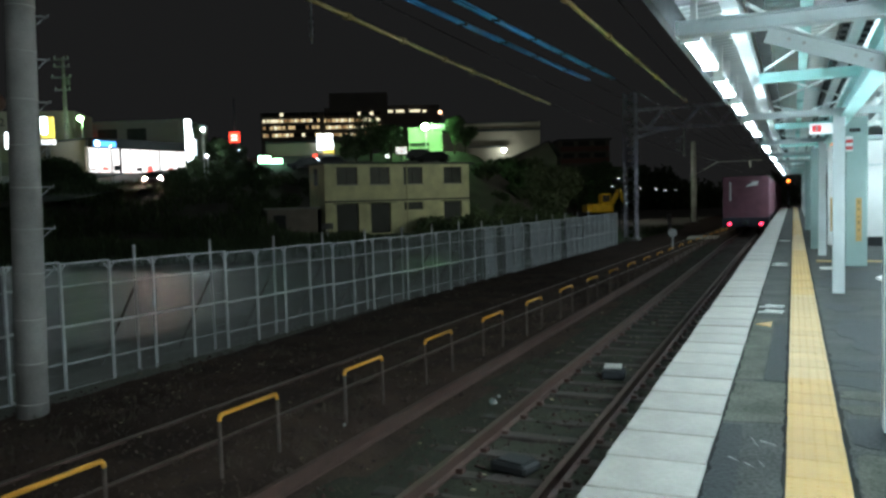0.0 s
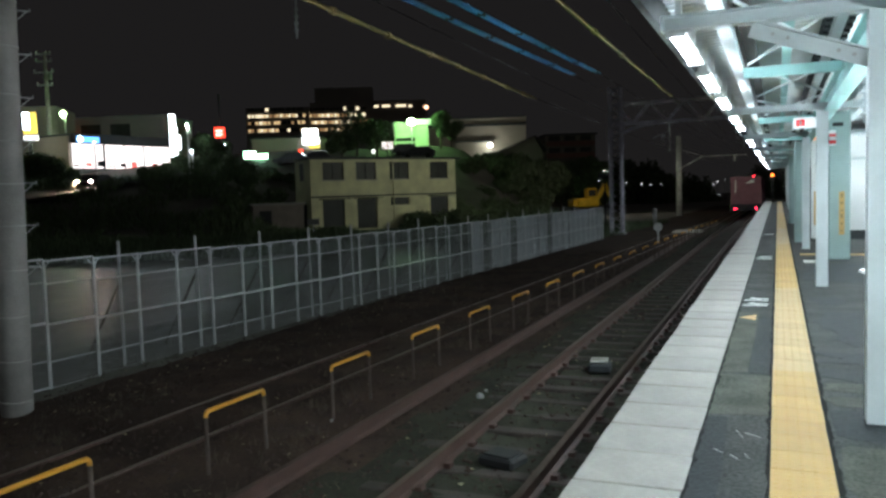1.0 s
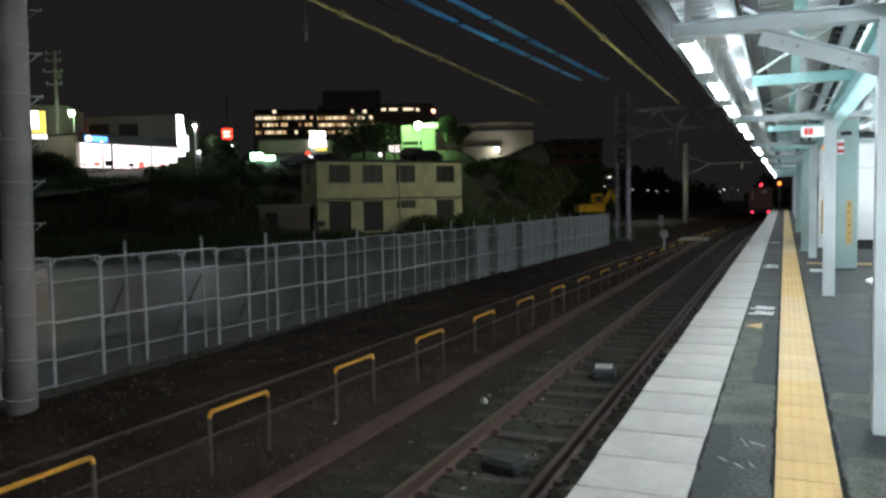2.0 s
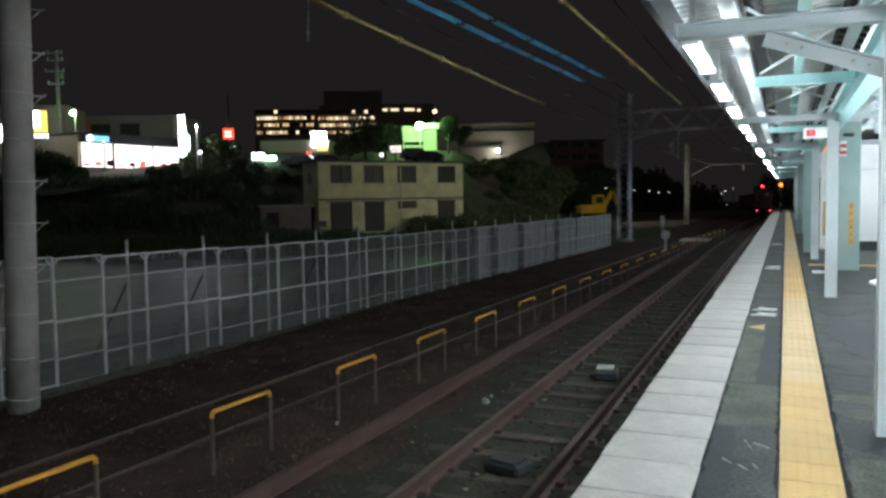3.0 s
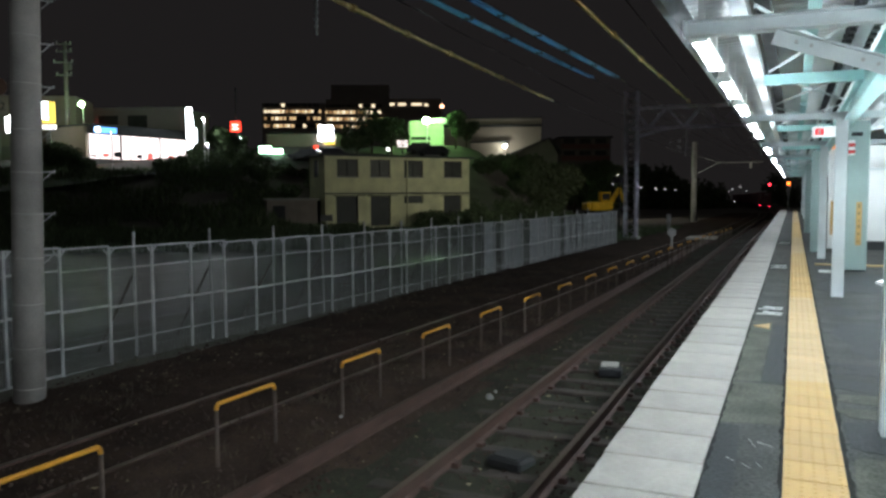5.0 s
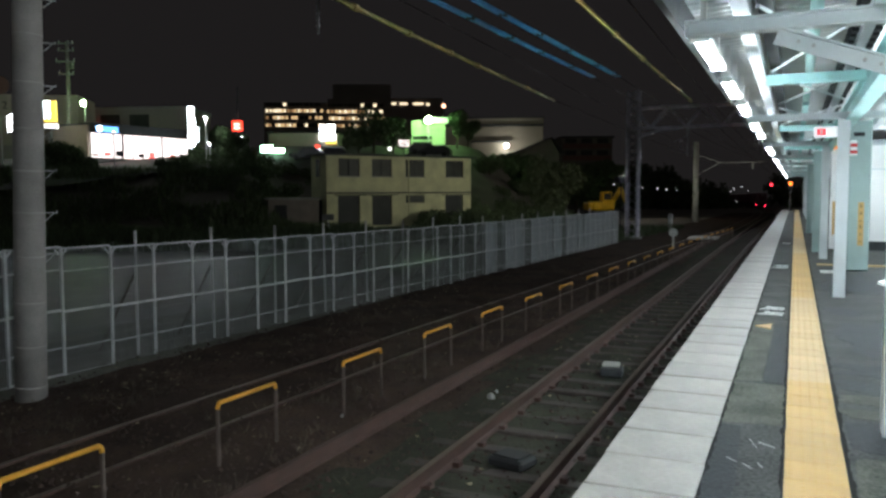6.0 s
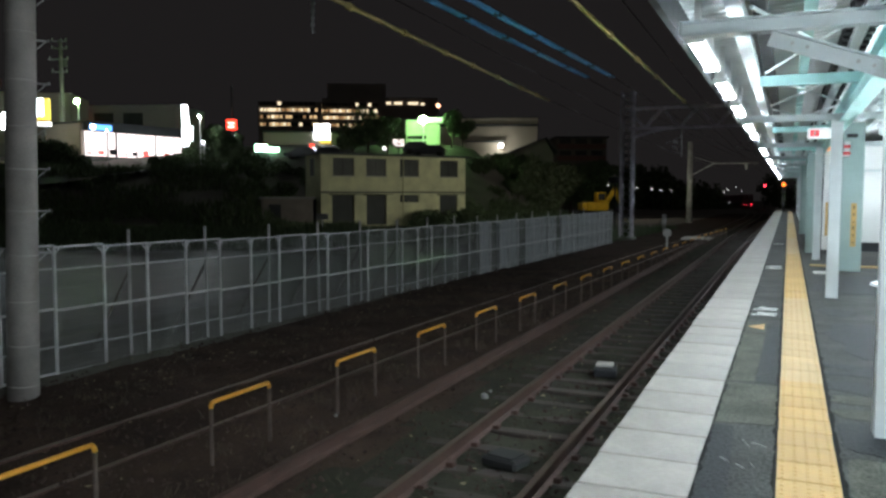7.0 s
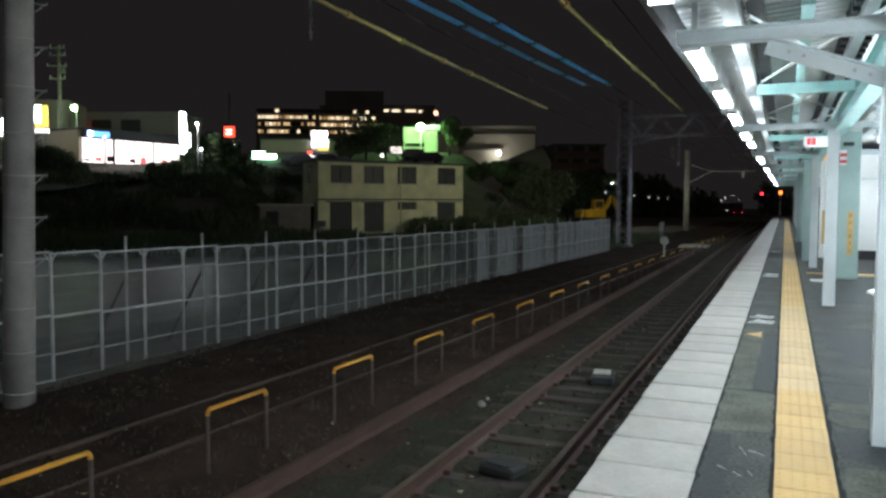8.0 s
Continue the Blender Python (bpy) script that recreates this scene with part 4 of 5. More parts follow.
def build_far_signals():
    g = thing("line_signal", pose(-5.15, 200.0, -2.6), "tall railway signal showing a red light", "signal")
    part("post", rod(B(), (0, 0.2, 0), (0, 0.2, 6.4), 0.1, sides=8), M_DARK, g)
    part("head", box(B(), -0.3, 0.3, -0.05, 0.2, 4.7, 6.6, 0.05), M_DARK, g)
    part("lamp", rod(B(), (0, -0.1, 5.6), (0, -0.04, 5.6), 0.27, sides=12), L_SIGNAL, g, "glowing red lamp")
    for (x, y, z), r in (((-13.39, 201.70, 2.09), 0.26), ((-14.25, 201.32, 1.42), 0.2), ((-11.67, 202.46, 2.62), 0.16), ((-10.41, 203.01, 1.66), 0.16), ((-11.60, 180.63, -0.76), 0.14),
                         ((-28.18, 162.41, 2.35), 0.2), ((-26.16, 168.77, 2.12), 0.24), ((-24.43, 169.52, 1.87), 0.2), ((-22.50, 170.38, 1.86), 0.16), ((-25.05, 120.08, 2.58), 0.15)):
        g = thing("distant_lamp", pose(x, y, z), "small distant white street light", "street lamp", "distant lights")
        part("bulb", ball(B(), (0, 0, 0), r * 0.55, 1), L_WHITE, g)
        part("pole", rod(B(), (0, 0.1, ground_z(x, y) - z - 0.2), (0, 0.1, 0.1), 0.06, sides=6), M_DARK, g)


build_far_signals()


def build_yard_lamp():
    x, y, z = (-12.06, 60.25, 2.52)
    g = thing("yard_lamp", pose(x, y, z), "small bright yard lamp on a slim pole", "lamp")
    # bulb far stronger than it looks, so that it lights the yard building
    part("bulb", ball(B(), (0, 0, 0), 0.085, 2), L_WORK, g, "glowing bulb")
    part("hood", rod(B(), (0, 0.0, 0.17), (0, 0.0, 0.26), 0.24, 0.1, 10), M_DARK, g)
    # added disc that keeps the bulb's light off the ground below
    part("downlight_stop", rod(B(), (0, 0.0, -0.17), (0, 0.0, -0.15), 0.6, 0.6, 16), M_DARK, g)
    # added plate, turned to the camera, that covers most of the bulb
    ang = math.atan2(-y, -x)
    bulb_screen = box(B(), 0.24, 0.26, -0.5, 0.5, -0.36, 0.078)
    bmesh.ops.rotate(bulb_screen, verts=bulb_screen.verts, cent=(0, 0, 0), matrix=Matrix.Rotation(ang, 3, "Z"))
    part("bulb_screen", bulb_screen, M_DARK, g, "dark plate added to hide the bulb from the camera")
    part("pole", rod(B(), (0, 0.0, ground_z(x, y) - z), (0, 0.0, -0.17), 0.05, sides=8), M_DARK, g)


build_yard_lamp()


def build_work_lamp():
    x, y, z = (-17.84, 91.95, 4.98)
    g = thing("work_lamp", pose(x, y, z), "small work lamp on a slim pole beside the excavator", "lamp")
    part("bulb", ball(B(), (0, 0, 0), 0.05, 2), glow("work_lamp_light", (1.0, 0.80, 0.72), 6000.0), g, "glowing bulb")
    part("hood", rod(B(), (0, 0, 0.14), (0, 0, 0.24), 0.2, 0.08, 10), M_DARK, g)
    part("pole", rod(B(), (0, 0.12, ground_z(x, y) - z), (0, 0.12, 0.2), 0.05, sides=8), M_DARK, g)


build_work_lamp()


# ---- two-storey building ----
def pierced_wall(length, height, thick, holes):
    """One wall along x with openings (start, width, foot, head) that go through it."""
    bm = B()
    xs = sorted({0.0, length} | {h[0] for h in holes} | {h[0] + h[1] for h in holes})
    zs = sorted({0.0, height} | {h[2] for h in holes} | {h[3] for h in holes})
    v = {(i, j, k): bm.verts.new((x, k * thick, z)) for i, x in enumerate(xs) for j, z in enumerate(zs) for k in (0, 1)}

    def solid(i, j):
        if not (0 <= i < len(xs) - 1 and 0 <= j < len(zs) - 1):
            return False
        x, z = (xs[i] + xs[i + 1]) / 2, (zs[j] + zs[j + 1]) / 2
        return not any(h[0] < x < h[0] + h[1] and h[2] < z < h[3] for h in holes)
    for i in range(len(xs) - 1):
        for j in range(len(zs) - 1):
            if not solid(i, j):
                continue
            for k in (0, 1):
                bm.faces.new((v[i, j, k], v[i + 1, j, k], v[i + 1, j + 1, k], v[i, j + 1, k]))
            for di, dj, a, b in ((-1, 0, (0, 0), (0, 1)), (1, 0, (1, 0), (1, 1)), (0, -1, (0, 0), (1, 0)), (0, 1, (0, 1), (1, 1))):
                if not solid(i + di, j + dj):
                    bm.faces.new((v[i + a[0], j + a[1], 0], v[i + b[0], j + b[1], 0], v[i + b[0], j + b[1], 1], v[i + a[0], j + a[1], 1]))
    for q in [q for q in bm.verts if not q.link_faces]:
        bm.verts.remove(q)
    return bm


def build_house():
    c = (-36.22, 57.26, -1.19)
    L, W, Hh, band = 14.9, 3.1, 6.2, 3.0
    g = thing("yard_building", pose(c[0], c[1], -1.55, 0, 0, 57.0), "two-storey cream rendered building with dark windows", "building")
    wins = [(1.15, 2.0), (4.35, 2.0), (7.75, 2.0), (12.05, 2.0)]
    doors = [(1.05, 2.1, 0.15, 2.75), (4.35, 2.0, 0.15, 2.75), (7.75, 2.0, 2.1, 2.78), (12.0, 2.0, 0.15, 2.75)]
    holes = doors + [(a, w, 4.45, 5.95) for a, w in wins]
    bm = pierced_wall(L, Hh, 0.25, holes)
    part("front_wall", bm, M_CREAM, g)
    bm = B()
    box(bm, 0, 0.25, 0.25, W, 0, Hh)
    part("side_wall", bm, M_CREAM, g)
    bm = B()
    box(bm, L - 0.25, L, 0.25, W, 0, Hh)
    part("side_wall", bm, M_CREAM, g)
    part("back_wall", box(B(), 0.25, L - 0.25, W - 0.25, W, 0, Hh), M_CREAM, g)
    bm = B()
    box(bm, -0.35, L + 0.35, -0.45, W + 0.3, Hh, Hh + 0.16)
    part("roof", bm, M_ROOF, g)
    part("string_course", box(B(), -0.04, L + 0.04, -0.06, -0.003, band - 0.06, band + 0.07), M_ROOF, g, "dark band between the storeys")
    for a, w in wins:
        wn = part("window", box(B(), a, a + w, 0.12, 0.16, 4.45, 5.95), M_GLASSD, g, "dark window")
        bm = B()
        for x in (a, a + w / 2 - 0.03, a + w - 0.06):
            box(bm, x, x + 0.06, 0.07, 0.118, 4.45, 5.95)
        box(bm, a, a + w, 0.065, 0.115, 4.45, 4.51)
        box(bm, a, a + w, 0.065, 0.115, 5.89, 5.95)
        part("window_frame", bm, M_DARK, wn)
        part("sill", box(B(), a - 0.05, a + w + 0.05, -0.08, 0.06, 4.37, 4.445), M_CONC, wn)
    for a, w, lo, hi in doors:
        part("shutter", box(B(), a, a + w, 0.16, 0.2, lo, hi), M_ROOF if lo < 1 else M_GLASSD, g, "dark door" if lo < 1 else "dark window")
        if lo < 1:
            part("door_hood", box(B(), a - 0.3, a + w + 0.3, -0.7, -0.004, hi + 0.04, hi + 0.10), M_ROOF, g)
    part("window", box(B(), -0.03, -0.004, 1.3, 2.1, 4.4, 5.9), M_GLASSD, g, "dark side window")
    part("door", box(B(), -0.03, -0.004, 0.9, 1.9, 0.1, 2.4), M_ROOF, g, "dark side door")
    part("downpipe", rod(B(), (L * 0.54, -0.06, 0), (L * 0.54, -0.06, Hh), 0.05, sides=8), M_CREAM, g)
    # low annexe
    c = (-40.13, 54.44, -1.35)
    g = thing("shed", pose(c[0], c[1], -1.55, 0, 0, 40), "low dark shed with a pale roof edge", "shed")
    part("body", box(B(), 0, 4.2, 0, 3, 0, 2.45), mat("shed_wall", (0.24, 0.21, 0.19), 0.85, scale=1, grain=12), g)
    part("roof", box(B(), -0.2, 4.4, -0.3, 3.2, 2.46, 2.62), M_CONC, g)
    part("door", box(B(), 0.5, 1.5, -0.03, -0.003, 0.05, 2.0), M_DARK, g)
    c = (-31.28, 49.60, -0.96)
    g = thing("yard_sign", pose(c[0], c[1], -1.5, 0, 0, 24), "small pale sign board on a post", "sign")
    part("board", box(B(), -0.45, 0.45, -0.03, 0.03, 0.95, 1.4), M_CONC, g)
    part("post", rod(B(), (0, 0.05, 0), (0, 0.05, 1.3), 0.04, sides=6), M_GALV, g)


build_house()


# ---- store on the bank ----
VIEW = 23.76


def footing(g, p, w, d, material):
    """A plinth that reaches the sloping ground under a building's floor."""
    part("plinth", box(B(), 0, w, 0, d, min(ground_z(p[0], p[1]), p[2]) - p[2] - 1.5, -0.004), material, g)


def build_store():
    p = (-69.92, 63.18, 5.33)
    g = thing("convenience_store", pose(*p, 0, 0, VIEW + 60), "brightly lit single-storey convenience store with a full glass front", "store")
    w, d, h = 14.0, 9.0, 3.6
    footing(g, p, w, d, M_CONC)
    part("floor", box(B(), 0, w, 0, d, 0, 0.1), M_CONC, g)
    for x0, x1 in ((0, 0.25), (w - 0.25, w)):
        part("side_wall", box(B(), x0, x1, 0.3, d, 0.104, h), M_TAN, g)
    part("back_wall", box(B(), 0.25, w - 0.25, d - 0.2, d, 0.104, h), M_WHITE, g)
    part("roof", box(B(), -0.1, w + 0.1, -0.9, d, h + 0.004, h + 0.2), M_ROOF, g)
    part("fascia", box(B(), 0, w, -0.95, -0.3, 2.75, h), M_ROOF, g, "dark fascia over the glass front")
    part("sign_panel", box(B(), 0.2, 3.0, -0.99, -0.955, 2.85, 3.45), L_BSIGN, g, "glowing blue sign panel")
    part("sign_disc", rod(B(), (0.6, -1.04, 3.15), (0.6, -0.995, 3.15), 0.30, sides=16), L_WSIGN, g, "white glowing disc")
    for k in range(10):
        x = 0.2 + 1.36 * k
        part("glazing", box(B(), x + 0.02, x + 1.34, 0.1, 0.14, 0.12, 2.74), L_STORE, g, "bright glazed front")
        wide = 0.10 if k in (3, 7) else 0.015
        part("mullion", box(B(), x - wide, x + wide - 0.003, -0.06, 0.095, 0.1, 2.74), M_DARK if k == 3 else M_WHITE, g)
    # every second shelf block glows red to give the front its pink tint
    for k in range(9):
        part("shelf", box(B(), 0.4 + 1.5 * k, 1.2 + 1.5 * k, 0.02, 0.08, 0.28, 0.5 + 0.22 * (k % 3)), glow("red_tint_glow", (1.0, 0.12, 0.10), 1.6) if k % 2 else M_DARK, g, "shelf goods against the glass, some glowing red to tint the front")
    # larger block behind
    p = (-84.44, 76.25, 7.68)
    g = thing("retail_block", pose(*p, 0, 0, VIEW - 4), "large unlit grey commercial block behind the store", "building")
    footing(g, p, 12.6, 10, M_FACADE)
    part("wall", box(B(), 0, 12.6, 0, 10, 0, 4.75), M_FACADE, g)
    part("parapet", box(B(), -0.1, 12.7, -0.1, 10.1, 4.754, 5.0), M_CONC, g)
    for x in (1.7, 5.6):
        part("window", box(B(), x, x + 2.6, -0.04, -0.003, 2.3, 4.0), M_GLASSD, g)
    part("red_sign", box(B(), 0.4, 1.9, -0.3, -0.1, 2.1, 2.6), L_RSIGN, g, "glowing red sign")
    # shop at the edge with white and yellow signs
    p = (-86.21, 62.57, 7.12)
    g = thing("roadside_shop", pose(*p, 0, 0, VIEW + 10), "roadside shop with a lit window and tan walls", "shop")
    footing(g, p, 9, 8, M_FACADE)
    part("wall", box(B(), 0, 10.6, 0, 8, 0, 5.9), M_TAN, g)
    part("window", box(B(), 2.9, 4.7, -0.05, -0.003, 1.6, 3.6), L_WSIGN, g, "lit window")
    p = (-72.02, 60.08, 7.88)
    g = thing("pylon_sign", pose(p[0], p[1], p[2], 0, 0, VIEW), "tall sign with glowing white and yellow panels", "sign")
    part("white_panel", box(B(), -0.55, 0.15, -0.2, 0.2, 1.55, 3.35), L_WSIGN, g)
    part("yellow_panel", box(B(), 0.154, 0.72, -0.2, 0.2, 1.55, 3.35), L_YSIGN, g)
    part("yellow_strip", box(B(), -0.55, 0.72, -0.19, 0.19, 1.15, 1.546), L_YSIGN, g)
    part("lower_panel", box(B(), -0.55, 0.8, -0.19, 0.19, 0.45, 0.95), L_WHITE, g)
    part("post", box(B(), -0.2, 0.2, -0.1, 0.1, ground_z(p[0], p[1]) - p[2], 0.096), M_GALV, g)
    # round-topped board with a numeral
    p = (-77.06, 58.55, 9.77)
    g = thing("forecourt_board", pose(*p, 0, 0, VIEW + 20), "dim beige board with a dark numeral under a round panel", "sign")
    part("board", box(B(), -1.3, 0.65, -0.06, 0.06, 0, 2.2), M_TAN, g)
    part("round_panel", rod(B(), (-0.35, -0.05, 3.2), (-0.35, 0.05, 3.2), 1.0, sides=24), M_BALC, g, "dull reddish round panel")
    txt = bpy.data.curves.new("numeral", "FONT")
    txt.body, txt.size, txt.extrude = "2", 1.1, 0.01
    num = new("numeral", txt)
    num.parent, num.matrix_basis = g, pose(-0.1, -0.075, 0.75, 90, 0, 0)
    txt.materials.append(M_DARK)
    part("post", rod(B(), (-0.3, 0.12, ground_z(p[0], p[1]) - p[2]), (-0.3, 0.12, 3.0), 0.1, sides=8), M_GALV, g)
    # tall glowing sign tower
    p = (-61.13, 69.24, 5.53)
    g = thing("sign_tower", pose(*p, 0, 0, VIEW), "tall narrow glowing white sign tower", "sign")
    for k in range(4):
        part("panel", box(B(), -0.30 + 0.1 * (k == 0), 0.30 - 0.12 * (k == 3), -0.3, 0.3, 0.9 + 1.15 * k, 2.0 + 1.15 * k), L_WSIGN, g)
    part("side_panel", box(B(), 0.5, 0.72, -0.2, 0.2, 1.6, 3.2), glow("pale_sign_light", (0.85, 0.92, 1.0), 5.0), g)
    part("post", box(B(), -0.25, 0.25, -0.1, 0.1, ground_z(p[0], p[1]) - p[2], 0.496), M_GALV, g)
    # red box sign on a mast
    p = (-64.19, 81.00, 9.22)
    g = thing("red_sign", pose(*p, 0, 0, VIEW), "square glowing red sign on a pole", "sign")
    part("panel", box(B(), -0.6, 0.6, -0.2, 0.2, 0.05, 1.3), L_RSIGN, g)
    for k in range(2):
        part("writing_bar", box(B(), -0.38, 0.38, -0.23, -0.203, 0.3 + 0.45 * k, 0.5 + 0.45 * k), glow("pale_red_sign", (1, 0.6, 0.5), 4.0), g)
    part("post", box(B(), -0.1, 0.1, 0.21, 0.35, ground_z(p[0], p[1]) - p[2], 5.5), M_DARK, g)


build_store()


def build_road():
    """The road that runs down the bank past the store."""
    way = [(-53.67, 68.15, 4.77), (-53.70, 60.49, 4.53), (-55.38, 56.47, 3.92), (-57.59, 53.31, 3.57), (-59.62, 50.78, 3.15), (-62.09, 48.06, 2.85), (-69.39, 42.11, 2.40), (-81.68, 31.78, 2.03)]
    bm = B()
    left, right = [], []
    for a, b in zip(way, way[1:]):
        for k in range(8):
            x, y = a[0] + (b[0] - a[0]) * k / 8, a[1] + (b[1] - a[1]) * k / 8
            for row, s in ((left, -2.6), (right, 2.6)):
                px, py = x + FWD[0] * s, y + FWD[1] * s
                row.append(bm.verts.new((px, py, max(ground_z(px, py), ground_z(x, y) - 0.15) + 0.07)))
    for i in range(len(left) - 1):
        bm.faces.new((left[i], right[i], right[i + 1], left[i + 1]))
    ob = part("road", bm, M_ROAD, smooth=True)
    tagged(ob, "dark asphalt road running down past the store", "road", kind="structure")


build_road()


def build_utility_pole():
    p = (-75.15, 65.30, 8.00)
    g = thing("utility_pole", pose(p[0], p[1], p[2], 0, 0, VIEW), "utility pole with crossarms, lit pale green", "utility pole")
    part("shaft", rod(B(), (0, 0, ground_z(p[0], p[1]) - p[2]), (0, 0, 10.5), 0.26, 0.17, 10), M_POLE, g, smooth=True)
    for z, a, b in ((10.2, -0.9, 0.8), (9.4, -0.95, 0.85), (8.2, -1.25, 0.95), (6.8, -0.95, 0.8)):
        part("crossarm", box(B(), a, b, -0.26, -0.18, z, z + 0.14), M_GALV, g)
        for x in (a + 0.1, (a + b) / 2 + 0.3, b - 0.1):
            part("insulator", rod(B(), (x, -0.22, z + 0.14), (x, -0.22, z + 0.4), 0.07, sides=6), M_WHITE, g)
    part("transformer", rod(B(), (0.5, -0.1, 7.45), (0.5, -0.1, 8.1), 0.24, sides=12), M_CONC, g)
    p = (-70.38, 62.98, 11.20)
    g = thing("street_lamp", pose(p[0], p[1], p[2], 0, 0, VIEW), "mercury street lamp glowing green-white", "street lamp")
    part("bulb", ball(B(), (0, 0, 0), 0.29, 2), L_MERC, g)
    part("post", rod(B(), (0, 0.45, ground_z(p[0], p[1]) - p[2]), (0, 0.45, 0.4), 0.08, sides=8), M_GALV, g)
    for q, r, h in (((-54.48, 63.71, 9.07), 0.07, 0), ((-64.39, 61.25, 7.79), 0.07, 0), ((-53.98, 63.65, 6.45), 0.12, 0), ((-62.48, 79.57, 8.30), 0.16, 0)):
        g = thing("street_lamp", pose(q[0], q[1], q[2], 0, 0, VIEW), "slim street lamp post with a small light", "street lamp", "small street lamps")
        part("bulb", ball(B(), (0, 0, 0), r * 0.8, 1), L_TALL if r == 0.07 and q[2] > 8 else L_STREET, g)
        part("post", rod(B(), (0, 0.2, ground_z(q[0], q[1]) - q[2]), (0, 0.2, 0.1), 0.07, sides=8), M_GALV, g)


build_utility_pole()


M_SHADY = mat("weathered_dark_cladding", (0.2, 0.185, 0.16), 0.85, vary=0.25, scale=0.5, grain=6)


def build_offices():
    p = (-140.60, 189.41, 13.75)
    g = thing("office_building", pose(*p, 0, 0, VIEW + 3), "large far office building with rows of lit windows", "building")
    k = 230 / 1400.0
    base = -12
    part("left_wing", box(B(), 0, 110 * k, 0, 16, base, 84 * k), M_FACADE, g)
    part("middle_wing", box(B(), 110 * k + 0.05, 222 * k, 2, 18, base, 92 * k), M_FACADE, g)
    part("right_wing", box(B(), 222 * k + 0.05, 315 * k, 0, 16, base, 92 * k), M_FACADE, g)
    part("roof_plant", box(B(), 118 * k, 222 * k, 5, 16, 92 * k + 0.1, 120 * k), M_FACADE, g)
    rnd = random.Random(21)
    for row, y in enumerate((83, 72, 60, 47)):
        x = 4.0
        while x < 208:
            wd = rnd.choice((3.2, 4.0, 4.6, 5.6))
            lit = rnd.random() < (0.05, 0.94, 0.88, 0.80)[row]
            if row > 1 and 55 < x < 88 and rnd.random() < 0.6:
                lit = False
            yy = -0.05 if x < 106 else 1.95
            tone = rnd.random()
            glass = M_GLASSD if not lit else L_WARM2 if tone < 0.42 else L_WARM if tone < 0.82 else L_WARM3
            if not 105 < x + wd < 112:
                part("window", box(B(), x * k, (x + wd) * k, yy - 0.1, yy, (y - 5.2) * k, y * k), glass, g, "lit window" if lit else "dark window")
            x += wd + rnd.choice((0.8, 1.2, 2.6))
    for y in (78, 66, 54, 41):
        part("floor_band", box(B(), 0.5, 105 * k, -0.12, -0.004, (y - 1.5) * k, y * k), M_TAN, g, "pale floor band")
        part("floor_band", box(B(), 112 * k, 221 * k, 1.88, 1.996, (y - 1.5) * k, y * k), M_TAN, g, "pale floor band")
    for x0, x1, y in ((224, 232, 84), (238, 246, 84), (262, 280, 84), (285, 291, 83), (246, 252, 84)):
        part("window", box(B(), x0 * k, x1 * k, -0.15, -0.05, (y - 4) * k, y * k), L_WARM2, g, "lit window")
    p = (-87.07, 196.58, 24.71)
    g = thing("distant_lamp", pose(*p), "small distant orange light", "street lamp", "distant lights")
    part("bulb", ball(B(), (0, 0, 0), 0.6, 1), glow("orange_lamp", (1, 0.5, 0.3), 4.0), g)
    part("pole", rod(B(), (0, 0.3, ground_z(p[0], p[1]) - p[2] - 0.5), (0, 0.3, 0.3), 0.15, sides=6), M_DARK, g)
    # warehouse
    p = (-50.19, 114.48, 6.17)
    g = thing("warehouse", pose(*p, 0, 0, VIEW - 3), "long plain tan warehouse with a dark roof edge", "warehouse")
    k = 125 / 1400.0
    part("wall", box(B(), -60 * k, 168 * k, 0, 14, -8, 62 * k), M_TAN, g)
    part("coping", box(B(), -60 * k, 169 * k, -0.25, 14, 62 * k + 0.004, 66 * k), M_ROOF, g)
    part("upper_wall", box(B(), -10 * k, 169 * k, 0.1, 14, 66 * k + 0.004, 76 * k), M_TAN, g)
    part("coping", box(B(), -10 * k, 170 * k, 0.0, 14, 76 * k + 0.004, 78.5 * k), M_ROOF, g)
    part("lamp", ball(B(), (104 * k, -2.6, 27 * k), 0.27, 2), L_WALL, g, "bright wall lamp")
    part("lean_to", box(B(), 45 * k, 108 * k, -1.2, -0.003, -4, 34 * k), M_TAN, g, "tan annexe wall")
    part("lean_to_roof", box(B(), 43 * k, 110 * k, -1.4, -0.003, 34 * k + 0.004, 36 * k), M_ROOF, g)
    # green-lit block with flood lamp
    p = (-46.01, 93.38, 7.03)
    k = 104 / 1400.0
    g = thing("flood_lit_block", pose(*p, 0, 0, VIEW + 2), "small pale building lit green by a floodlight", "building")
    part("wall", box(B(), 0, 60 * k, 0, 6, -6, 52 * k), mat("pale_green_wall", (0.55, 0.6, 0.45), 0.8, scale=0.6, grain=8), g)
    for z in (24, 14):
        part("window_band", box(B(), 3 * k, 36 * k, -0.06, -0.003, (z - 6) * k, z * k), M_GLASSD, g, "dark window band")
    part("awning", box(B(), 22 * k, 64 * k, -1.0, -0.003, 46 * k, 55 * k), M_WHITE, g, "white awning")
    p = (-42.68, 91.56, 10.55)
    g = thing("floodlight", pose(*p, 0, 0, VIEW), "green-white mercury floodlight on a post", "floodlight")
    part("bulb", ball(B(), (0, 0, 0.1), 0.44, 2), L_GREENL, g)
    part("post", rod(B(), (0, 0.9, ground_z(p[0], p[1]) - p[2]), (0, 0.9, 0.6), 0.1, sides=8), M_GALV, g)
    # shop with a white wall sign
    p = (-64.77, 89.49, 6.76)
    k = 108 / 1400.0
    g = thing("roadside_shop", pose(*p, 0, 0, VIEW - 3), "low wide roadside shop with a glowing white sign", "shop")
